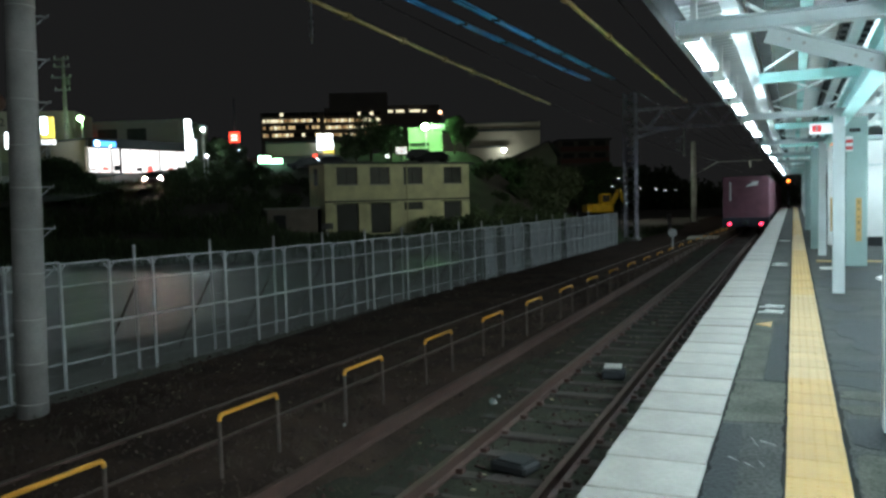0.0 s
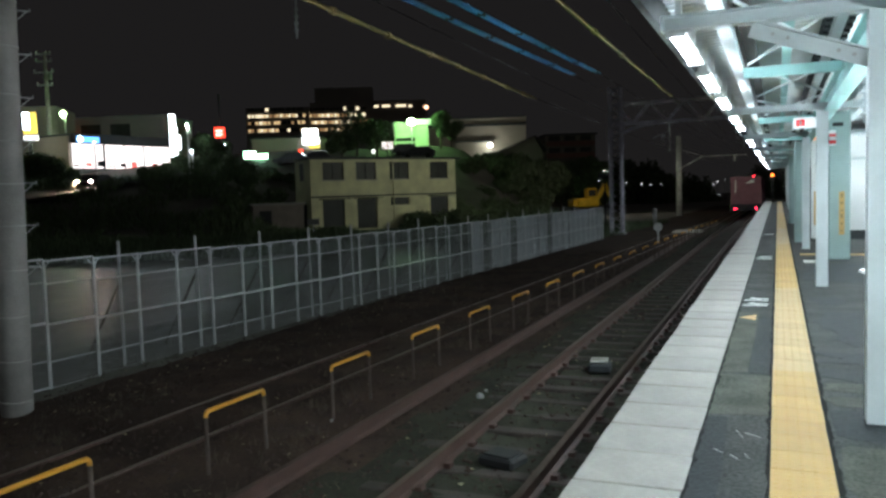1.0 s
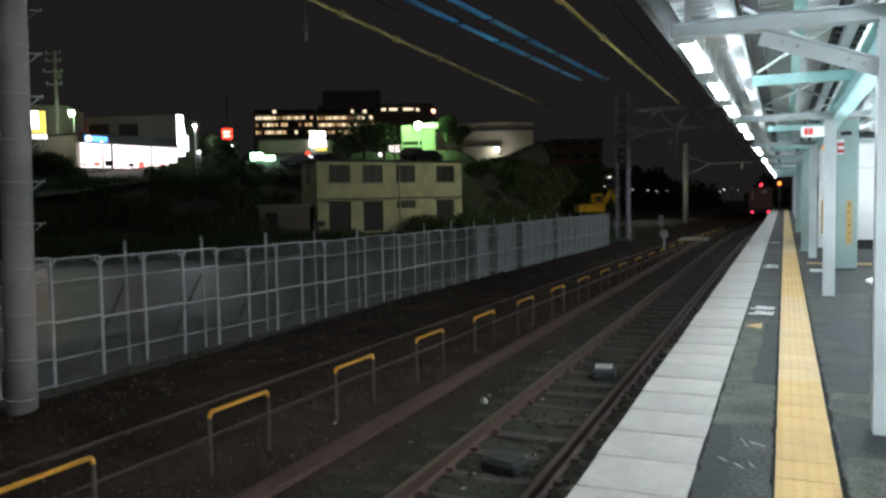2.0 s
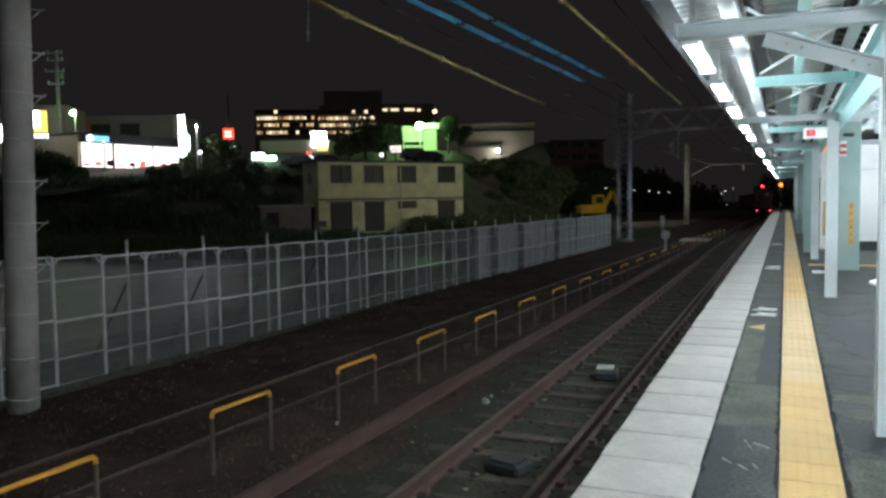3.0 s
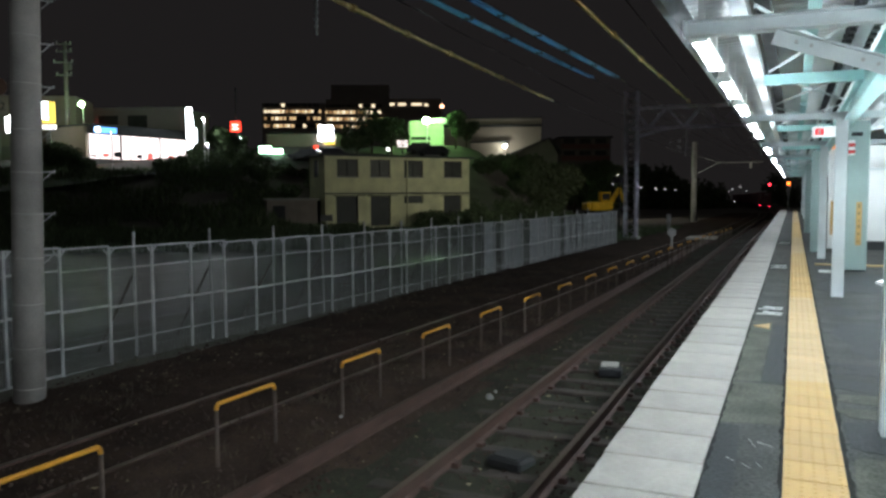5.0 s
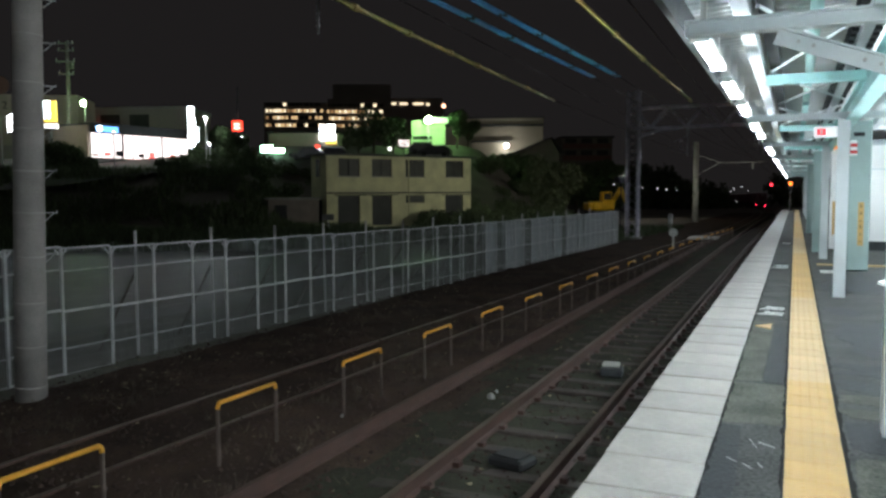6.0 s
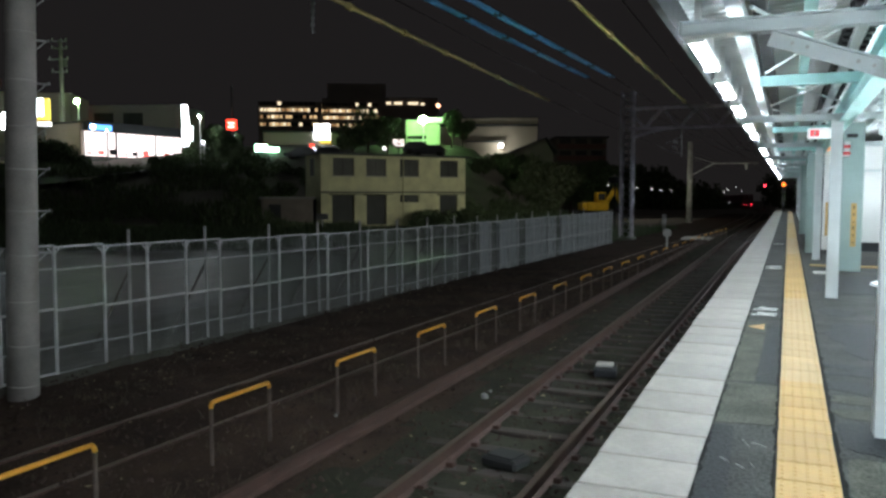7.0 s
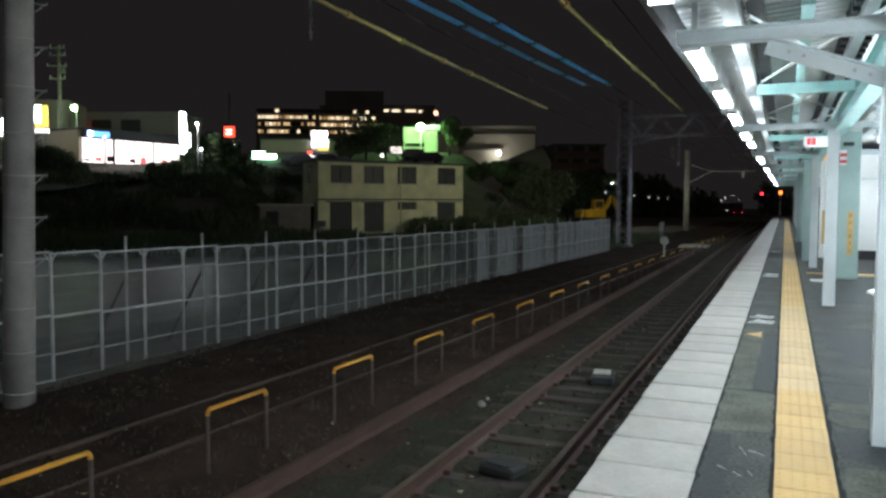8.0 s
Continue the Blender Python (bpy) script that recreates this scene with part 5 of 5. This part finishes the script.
    part("wall", box(B(), -10 * k, 112 * k, 0, 8, -6, 36 * k), M_TAN, g)
    part("sign_panel", box(B(), 82 * k, 108 * k, -0.3, -0.1, 24 * k, 50 * k), L_WSIGN, g, "glowing white sign")
    part("yellow_panel", box(B(), 92 * k, 110 * k, -0.3, -0.1, 17 * k, 22 * k), L_YSIGN, g)
    part("roof", box(B(), -12 * k, 114 * k, -0.3, 8, 36 * k + 0.004, 39 * k), M_ROOF, g)
    # small glowing signs and lamps along the upper road
    for q, w, h, mtl, lab in (((-60.26, 81.64, 6.95), 1.5, 0.9, glow("green_sign_light", (0.5, 1.0, 0.6), 9.0), "glowing pale green sign"),
                              ((-58.91, 82.23, 6.73), 1.5, 0.6, glow("green_sign_light", (0.5, 1.0, 0.6), 9.0), "glowing pale green sign"),
                              ((-44.17, 87.63, 7.54), 1.3, 0.8, glow("pale_panel_light", (1.0, 0.85, 0.8), 1.5), "white lit panel"),
                              ((-44.84, 85.15, 6.75), 0.4, 0.4, L_WHITE, "small white lamp"),
                              ((-53.36, 82.49, 7.14), 0.5, 0.35, L_RSIGN, "small red lamp")):
        g = thing("roadside_sign", pose(*q, 0, 0, VIEW), lab + " beside the upper road", "sign")
        part("panel", box(B(), -w / 2, w / 2, -0.1, 0.1, -h / 2, h / 2, 0.04), mtl, g)
        part("post", rod(B(), (0, 0.2, ground_z(q[0], q[1]) - q[2]), (0, 0.2, 0), 0.06, sides=6), M_DARK, g)
    # dark gabled houses
    for q, a, b, h, top, deg in (((-36.29, 117.32, 5.96), -3.2, 3.4, 1.5, 3.7, VIEW + 4),):
        g = thing("dark_house", pose(q[0], q[1], q[2], 0, 0, deg), "unlit dark house with a gabled roof", "house")
        part("wall", box(B(), a, b, 0, 7, -7, h), M_SHADY, g)
        bm = B()
        strip(bm, [[(a, y, h + 0.004), (b, y, h + 0.004), (a * 0.2 + b * 0.8, y, top)] for y in (0.02, 6.98)])
        part("gable", bm, M_SHADY, g)
        for x0, x1 in ((a - 0.5, a * 0.2 + b * 0.8), (b + 0.5, a * 0.2 + b * 0.8)):
            part("roof_slope", bar(B(), (x0, 3.3, h - 0.05), (x1, 3.3, top + 0.12), 8.4, 0.14), M_ROOF, g)
        for x in (a + 1.0, a + 2.9):
            part("window", box(B(), x, x + 1.0, -0.05, -0.003, 0.1, 1.1), M_GLASSD, g)
    q = (-36.65, 132.46, 6.45)
    g = thing("apartment_block", pose(q[0], q[1], q[2], 0, 0, VIEW), "low unlit apartment block with balcony bands", "building")
    part("wall", box(B(), 0, 8.6, 0, 8, -8, 4.2), M_SHADY, g)
    part("roof", box(B(), -0.3, 8.9, -0.6, 8.2, 4.204, 4.5), M_ROOF, g)
    for z in (0.4, 2.4):
        part("balcony", box(B(), 0.2, 8.4, -0.9, -0.003, z, z + 0.8), M_BALC, g, "dull reddish balcony front")
        for x in (0.6, 3.3, 6.0):
            part("window", box(B(), x, x + 1.9, -0.05, -0.003, z + 0.9, z + 1.7), M_GLASSD, g)


build_offices()


# ---- planting ----
def leaf_cloud(centres, count, size, seed, flat=1.0):
    rnd = random.Random(seed)
    vs, fs = [], []
    for _ in range(count):
        c, r = rnd.choice(centres)
        d = Vector((rnd.gauss(0, 1), rnd.gauss(0, 1), rnd.gauss(0, 1) * flat)).normalized() * r * rnd.random() ** 0.35
        p = Vector(c) + d
        s = size * rnd.uniform(0.6, 1.4)
        q = Euler((rnd.uniform(0, 6.28), rnd.uniform(0, 6.28), rnd.uniform(0, 6.28))).to_matrix()
        o = len(vs)
        for a, b in ((-0.5, 0), (0, -0.28), (0.5, 0), (0, 0.28)):
            vs.append(p + q @ Vector((a * s, b * s, 0.04 * s * (a != 0))))
        fs.append((o, o + 1, o + 2, o + 3))
    me = bpy.data.meshes.new("leaves")
    me.from_pydata(vs, [], fs)
    me.materials.append(M_LEAF)
    return me


def tree(p, h, r, seed, label="dark leafy tree on the bank", count=2600, size=0.34):
    rnd = random.Random(seed)
    z = ground_z(p[0], p[1])
    g = thing("tree", pose(p[0], p[1], z), label, "tree", "trees on the bank")
    bm = B()
    rod(bm, (0, 0, -0.3), (0.1, 0, h * 0.55), 0.16 * h / 5, 0.07 * h / 5, 8)
    cs = []
    for k in range(7):
        a = rnd.uniform(0, 6.28)
        c = Vector((math.cos(a) * r * rnd.uniform(0.2, 0.7), math.sin(a) * r * rnd.uniform(0.2, 0.7), h * rnd.uniform(0.4, 0.88)))
        rod(bm, (0.05, 0, h * rnd.uniform(0.25, 0.5)), c, 0.05 * h / 5, 0.015, 6)
        cs.append((c, r * rnd.uniform(0.35, 0.6)))
    part("trunk", bm, M_BARK, g)
    ob = new("crown", leaf_cloud(cs, count, size, seed))
    ob.parent = g


def build_weeds(rnd):
    """Dry weeds between the tracks and along the fence foot."""
    vs, fs = [], []
    for k in range(2600):
        y = 3.4 + 32 * rnd.random() ** 1.5
        x = rnd.choice((rnd.uniform(-9.9, -7.6), rnd.uniform(-6.0, -4.4), rnd.uniform(-3.9, -1.2), rnd.uniform(-9.9, -4.4)))
        if noise.noise((x * 0.8, y * 0.8, 7)) < -0.05:
            continue
        z = ground_z(x, y)
        for j in range(rnd.randint(4, 9)):
            a, h = rnd.uniform(0, 6.28), rnd.uniform(0.03, 0.14) * (0.6 if x > -4 else 1.0)
            bx, by, w = x + rnd.uniform(-0.07, 0.07), y + rnd.uniform(-0.07, 0.07), rnd.uniform(0.006, 0.018)
            o = len(vs)
            vs.extend([(bx, by, z - 0.01), (bx + w * math.cos(a), by + w * math.sin(a), z - 0.01), (bx + rnd.uniform(-0.09, 0.09), by + rnd.uniform(-0.09, 0.09), z + h)])
            fs.append((o, o + 1, o + 2))
    me = bpy.data.meshes.new("weeds")
    me.from_pydata(vs, [], fs)
    me.materials.append(M_DRY)
    # pale dead leaves blown against the fence foot and the siding
    lv, lf = [], []
    for k in range(420):
        y = 4.5 + 16 * rnd.random() ** 1.4
        x = rnd.choice((rnd.uniform(-9.6, -8.0), rnd.uniform(-9.6, -4.4), rnd.uniform(-4.0, -1.2)))
        z, s, a = ground_z(x, y) + 0.03, rnd.uniform(0.012, 0.03), rnd.uniform(0, 6.28)
        o = len(lv)
        for j in range(4):
            lv.append((x + s * (1.6 - j % 2) * math.cos(a + 1.571 * j), y + s * (1.6 - j % 2) * math.sin(a + 1.571 * j), z + rnd.uniform(0, 0.03)))
        lf.append((o, o + 1, o + 2, o + 3))
    lm = bpy.data.meshes.new("dead_leaves")
    lm.from_pydata(lv, [], lf)
    lm.materials.append(M_LITTER)
    tagged(new("dead_leaves", lm), "pale dead leaves scattered over the dark ballast", "leaves", kind="stuff")
    tagged(new("dry_weeds", me), "dry brown weeds and dead grass between the tracks", "weeds", kind="stuff")


def build_plants():
    for p, h, r, s in (((-48.58, 87.87, 7.41), 5.6, 2.9, 1), ((-45.85, 87.99, 7.33), 4.2, 2.2, 2), ((-49.84, 86.23, 7.01), 3.6, 2.0, 3), ((-39.75, 93.95, 6.74), 4.6, 1.9, 4), ((-39.25, 96.35, 6.46), 3.0, 1.6, 5),
                       ((-54.78, 67.67, 4.19), 4.0, 2.2, 6), ((-33.51, 89.04, 4.33), 1.9, 1.9, 7), ((-30.12, 91.63, 4.33), 2.0, 2.2, 8), ((-26.68, 93.15, 3.63), 2.4, 2.6, 9)):
        tree(p, h, r, s)
    # tall trees in front of the houses
    for p, r, s in (((-33.64, 98.82, 5.17), 3.4, 41), ((-31.11, 98.85, 5.26), 3.6, 42), ((-28.91, 100.91, 5.72), 3.8, 43), ((-32.83, 127.59, 6.22), 4.4, 44), ((-30.19, 129.84, 6.42), 4.4, 45), ((-27.24, 130.05, 5.25), 4.2, 46)):
        tree(p, (p[2] - ground_z(p[0], p[1])) / 1.0, r, s, "tall dark tree in front of the unlit houses", 5200, 0.55)
    rnd = random.Random(31)
    for k in range(58):
        px = rnd.uniform(-0.30, 0.17) if k < 30 else rnd.uniform(-0.03, 0.15)
        d = rnd.uniform(79, 92) if k < 30 else rnd.uniform(69, 80)
        x, y = FWD[0] * d + SIDE[0] * px * d, FWD[1] * d + SIDE[1] * px * d
        if -0.46 < px < -0.31:
            continue
        cs = [((rnd.uniform(-1.5, 1.5), rnd.uniform(-1, 1), rnd.uniform(0.2, 1.0)), rnd.uniform(0.6, 1.1)) for _ in range(5)]
        g = new("bush", leaf_cloud(cs, 900, 0.26, 100 + k, 0.7))
        g.matrix_basis = pose(x, y, ground_z(x, y))
        tagged(g, "dark green shrub on the slope", "shrub", "shrubs on the slope")
    for q, r, s in (((-57.0, 65.07, 5.83), 1.1, 70), ((-49.86, 63.67, 3.91), 1.3, 80), ((-47.6, 63.53, 3.31), 1.2, 81), ((-56.4, 63.11, 5.20), 0.7, 82), ((-58.56, 67.09, 5.15), 0.9, 71), ((-58.06, 67.31, 5.08), 0.8, 72), ((-57.48, 64.29, 3.81), 0.6, 73), ((-57.37, 62.15, 4.10), 0.9, 77), ((-57.43, 61.03, 3.85), 0.7, 78), ((-56.43, 62.57, 4.32), 0.9, 79), ((-54.78, 67.66, 3.95), 1.1, 74), ((-51.79, 65.70, 3.05), 1.2, 75), ((-50.12, 65.35, 2.57), 1.1, 76)):
        cs = [((rnd.uniform(-0.7, 0.7), rnd.uniform(-0.5, 0.5), rnd.uniform(0.2, 0.8)), r * 0.7) for _ in range(4)]
        g = new("bush", leaf_cloud(cs, 900, 0.22, s, 0.7))
        g.matrix_basis = pose(q[0], q[1], max(ground_z(q[0], q[1]), q[2] - 0.8))
        tagged(g, "lit green shrub beside the road", "shrub", "shrubs beside the road")
    for k, px in enumerate((0.0, 0.16, 0.30, 0.45, 0.6, 0.74, 0.88, 1.0)):
        a, b = (-68.68, 56.08, 4.16), (-65.18, 58.72, 4.16)
        x, y = a[0] + (b[0] - a[0]) * px, a[1] + (b[1] - a[1]) * px
        top = (2.2, 2.5, 2.6, 2.5, 2.3, 1.9, 1.4, 0.9)[k]
        cs = [((rnd.uniform(-0.8, 0.8), rnd.uniform(-0.6, 0.6), top * rnd.uniform(0.15, 0.8)), 0.45 + 0.2 * top) for _ in range(7)]
        g = new("hedge_bush", leaf_cloud(cs, 1500, 0.24, 300 + k, 0.8))
        g.matrix_basis = pose(x, y, ground_z(x, y))
        tagged(g, "dark dense shrub in the hedge above the road", "shrub", "roadside hedge")
    # far woods along the line
    cs = []
    for k in range(150):
        q = rnd.random()
        d, s = 190 + 60 * rnd.random(), 0.20 + 0.24 * q
        x, y = FWD[0] * d + SIDE[0] * s * d, FWD[1] * d + SIDE[1] * s * d
        if abs(x - track_x(y)) < 9:
            continue
        h = 3 + 6 * rnd.random() + 3 * math.sin(q * 9)
        for j in range(3):
            cs.append(((x + rnd.uniform(-3, 3), y + rnd.uniform(-3, 3), -3 + h * (0.3 + 0.3 * j)), 2.6))
    tagged(new("far_woods", leaf_cloud(cs, 26000, 1.1, 55, 0.8)), "dark far woods beside the railway", "woods", kind="stuff")
    # rough grass behind the fence end
    vs, fs = [], []
    for k in range(9000):
        y = rnd.uniform(38, 66)
        x = -9.4 - rnd.random() ** 1.3 * 30 + 0.03 * (y - 20)
        z = ground_z(x, y)
        h, a = rnd.uniform(0.15, 0.5), rnd.uniform(0, 6.28)
        o = len(vs)
        vs.extend([(x, y, z), (x + 0.05 * math.cos(a), y + 0.05 * math.sin(a), z), (x + rnd.uniform(-0.15, 0.15), y + rnd.uniform(-0.15, 0.15), z + h)])
        fs.append((o, o + 1, o + 2))
    # tall dead growth on the bank below the road
    for k in range(15000):
        d, s = rnd.uniform(36, 78), rnd.uniform(-0.60, -0.10)
        x, y = FWD[0] * d + SIDE[0] * s * d, FWD[1] * d + SIDE[1] * s * d
        if d < 40 and x > -60 or noise.noise((x * 0.25, y * 0.25, 2)) < -0.25:
            continue
        z, h = ground_z(x, y), rnd.uniform(0.25, 0.9)
        for j in range(3):
            a, o = rnd.uniform(0, 6.28), len(vs)
            bx, by = x + rnd.uniform(-0.4, 0.4), y + rnd.uniform(-0.4, 0.4)
            vs.extend([(bx, by, z - 0.1), (bx + 0.14 * math.cos(a), by + 0.14 * math.sin(a), z - 0.1), (bx + rnd.uniform(-0.35, 0.35), by + rnd.uniform(-0.35, 0.35), z + h)])
            fs.append((o, o + 1, o + 2))
    me = bpy.data.meshes.new("grass")
    me.from_pydata(vs, [], fs)
    me.materials.append(M_LEAF)
    build_weeds(rnd)
    tagged(new("rough_grass", me), "dark rough grass and weeds behind the fence", "grass", kind="stuff")


build_plants()


def build_digger():
    p = (-22.67, 101.47, -1.21)
    g = thing("excavator", pose(p[0], p[1], ground_z(p[0], p[1]), 0, 0, VIEW + 8) @ Matrix.Scale(1.25, 4), "yellow tracked excavator parked with its arm folded", "excavator")
    for y in (-0.9, 0.9):
        part("track", box(B(), -1.5, 1.5, y - 0.25, y + 0.25, 0, 0.75, 0.2), M_RUBBER, g)
    part("body", box(B(), -1.3, 1.0, -1.0, 1.0, 0.85, 1.75, 0.12), M_DIGGER, g)
    cab = part("cab", box(B(), -0.3, 0.75, -0.95, 0.0, 1.754, 2.75, 0.08), M_DIGGER, g)
    part("cab_window", box(B(), -0.15, 0.6, -0.985, -0.955, 1.95, 2.6), M_GLASSD, cab)
    part("counterweight", box(B(), -1.75, -1.304, -0.9, 0.9, 0.9, 1.65, 0.1), M_DIGGER, g)
    part("boom", bar(B(), (0.9, -0.2, 1.5), (1.9, -0.2, 3.1), 0.3, 0.42), M_DIGGER, g)
    part("arm", bar(B(), (1.8, -0.2, 3.2), (2.6, -0.2, 1.5), 0.26, 0.4), M_DIGGER, g)
    bm = B()
    strip(bm, [[(2.0, y, 0.9), (2.7, y, 1.6), (2.9, y, 1.0), (2.5, y, 0.5)] for y in (-0.65, 0.25)])
    part("bucket", bm, M_DARK, g)


build_digger()


# ---- moving things ----
def build_wagon():
    g = thing("container_wagon", pose(track_x(48), 48, -1.02), "flat freight wagon carrying maroon containers", "freight wagon", "freight train")
    part("frame", box(B(), -1.2, 1.2, 0.3, 19.7, 0.72, 0.95, 0.03), M_WAGON, g)
    part("end_beam", box(B(), -1.25, 1.25, 0.1, 0.3, 0.42, 0.98, 0.03), M_WAGON, g)
    part("coupler", box(B(), -0.15, 0.15, -0.25, 0.1, 0.55, 0.85, 0.04), M_DARK, g)
    for x in (-0.83, 0.83):
        lamp = part("tail_lamp", rod(B(), (x, -0.06, 0.62), (x, 0.1, 0.62), 0.15, sides=14), M_DARK, g)
        part("lens", rod(B(), (x, -0.085, 0.62), (x, -0.062, 0.62), 0.09, sides=14), L_TAIL, lamp, "glowing red lens")
    for yb in (3.0, 16.5):
        bg = part("bogie", box(B(), -1.0, 1.0, yb - 1.4, yb + 1.4, 0.4, 0.7, 0.05), M_WAGON, g)
        for dy in (-0.95, 0.95):
            part("wheelset", rod(rod(B(), (-0.62, yb + dy, 0.43), (-0.5, yb + dy, 0.43), 0.43, sides=18), (0.5, yb + dy, 0.43), (0.62, yb + dy, 0.43), 0.43, sides=18), M_RUST, bg)
    for k in range(5):
        y0 = 0.35 + 3.87 * k
        bm = B()
        ys = [(y0 + 0.03, 1.2)]
        for j in range(12):
            yy = y0 + 0.25 + 0.285 * j
            ys += [(yy, 1.2), (yy + 0.03, 1.235), (yy + 0.12, 1.235), (yy + 0.15, 1.2)]
        ys.append((y0 + 3.69, 1.2))
        strip(bm, [[(-w, q, 1.02), (w, q, 1.02), (w, q, 3.24), (-w, q, 3.24)] for q, w in ys])
        c = part("container", bm, M_CONT, g, "maroon ribbed steel container")
        for yy in (y0, y0 + 3.6):
            ring = pierced_wall(2.45, 2.34, 0.1, [(0.1, 2.25, 0.1, 2.24)])
            bmesh.ops.translate(ring, verts=ring.verts, vec=(-1.225, yy, 0.96))
            part("corner_frame", ring, M_CONT, c)
        if k == 0:
            for j in range(11):
                part("end_rib", box(B(), -1.0 + 0.185 * j, -0.92 + 0.185 * j, y0 - 0.01, y0 + 0.028, 1.1, 3.16), M_CONT, c)
            bm = B()
            strip(bm, [[(0.02, yy, 2.72), (0.62, yy, 2.80), (0.70, yy, 3.02), (0.34, yy, 3.02), (0.30, yy, 2.90), (0.14, yy, 2.86)] for yy in (y0 - 0.025, y0 - 0.012)])
            part("logo", bm, M_WHITE, c, "plain white emblem")
            part("writing_bar", box(B(), -0.86, -0.78, y0 - 0.025, y0 - 0.012, 1.95, 3.0), M_WHITE, c)
    return g


def build_car():
    g = thing("car", Matrix(), "dark small car with bright headlights on the road", "car")
    bm = B()
    prof = [(-2.0, 0.35), (2.0, 0.35), (2.05, 0.75), (1.2, 0.95), (0.55, 1.42), (-1.2, 1.45), (-1.95, 0.95)]
    strip(bm, [[(x, y, z) for x, z in prof] for y in (-0.8, 0.8)])
    part("body", bm, M_CAR, g)
    part("windscreen", bar(B(), (1.16, 0, 1.0), (0.62, 0, 1.40), 1.3, 0.03), M_GLASSD, g)
    for x in (-1.25, 1.3):
        for y in (-0.8, 0.8):
            part("wheel", rod(B(), (x, y - 0.09, 0.31), (x, y + 0.09, 0.31), 0.31, sides=16), M_RUBBER, g)
    for y in (-0.66, 0.66):
        lamp = part("headlamp", strip(B(), [[(x, y + r * math.cos(a * 0.449), 0.68 + r * math.sin(a * 0.449)) for a in range(14)]
                    for x, r in ((1.9, 0.20), (2.16, 0.22), (2.16, 0.205), (2.0, 0.18))]), M_DARK, g, "deep round headlamp bowl")
        part("lens", rod(B(), (2.01, y, 0.68), (2.02, y, 0.68), 0.175, sides=14), L_HEAD, lamp, "glowing headlamp lens")
    return g


WAGON = build_wagon()
WAGONS = [WAGON] + [copy_thing(WAGON, pose(track_x(68.5 + 20.5 * k), 68.5 + 20.5 * k, -1.02)) for k in range(4)]
for lead in WAGONS[1:]:
    for bit in list(lead.children):
        if bit.name.startswith("tail_lamp"):
            for lens in list(bit.children):
                bpy.data.objects.remove(lens)
            bpy.data.objects.remove(bit)
CAR = build_car()


def park_cars():
    """Dark cars standing on the upper lot."""
    first = copy_thing(CAR, Matrix())
    for bit in [o for o in first.children if o.name.startswith("headlamp")]:
        for lens in list(bit.children):
            bpy.data.objects.remove(lens)
    tagged(first, "dark parked car on the upper lot", "car", "parked cars")
    for k, (x, y, z) in enumerate(((-51.23, 83.43, 6.58), (-40.62, 89.20, 6.41), (-42.32, 89.54, 6.47), (-54.39, 82.04, 6.33))):
        m = pose(x, y, ground_z(x, y) + 0.02, 0, 0, VIEW + (4, 170, 8, 176)[k])
        if k:
            copy_thing(first, m)
        else:
            first.matrix_basis = m


park_cars()


def motions():
    def on_line(y):
        slope = math.degrees(math.atan2(track_x(y + 20) - track_x(y), 20))
        return pose(track_x(y), y, -1.02 + fall(y), -0.45 if y > 40 else 0, 0, -slope)

    for k, wagon in enumerate(WAGONS):
        walk(wagon, [(t, on_line(48.0 + 24.0 * t + 20.5 * k)) for t in (0, 1, 2, 3, 4, 5, 6, 7, 8)])
    rows = []
    for t, turn, (x, y, z) in ((0, 310, (-55.38, 56.47, 3.92)), (0.5, 294, (-56.5, 54.9, 3.75)), (1.0, 290, (-57.59, 53.31, 3.57)), (1.5, 292, (-59.62, 50.78, 3.15)),
                               (2.2, 292, (-62.09, 48.06, 2.85)), (8.0, 288, (-81.68, 31.78, 2.03))):
        rows.append((t, pose(x - 0.62, y + 1.9, ground_z(x, y) + 0.12, 0, 0, turn)))
    walk(CAR, rows)


motions()
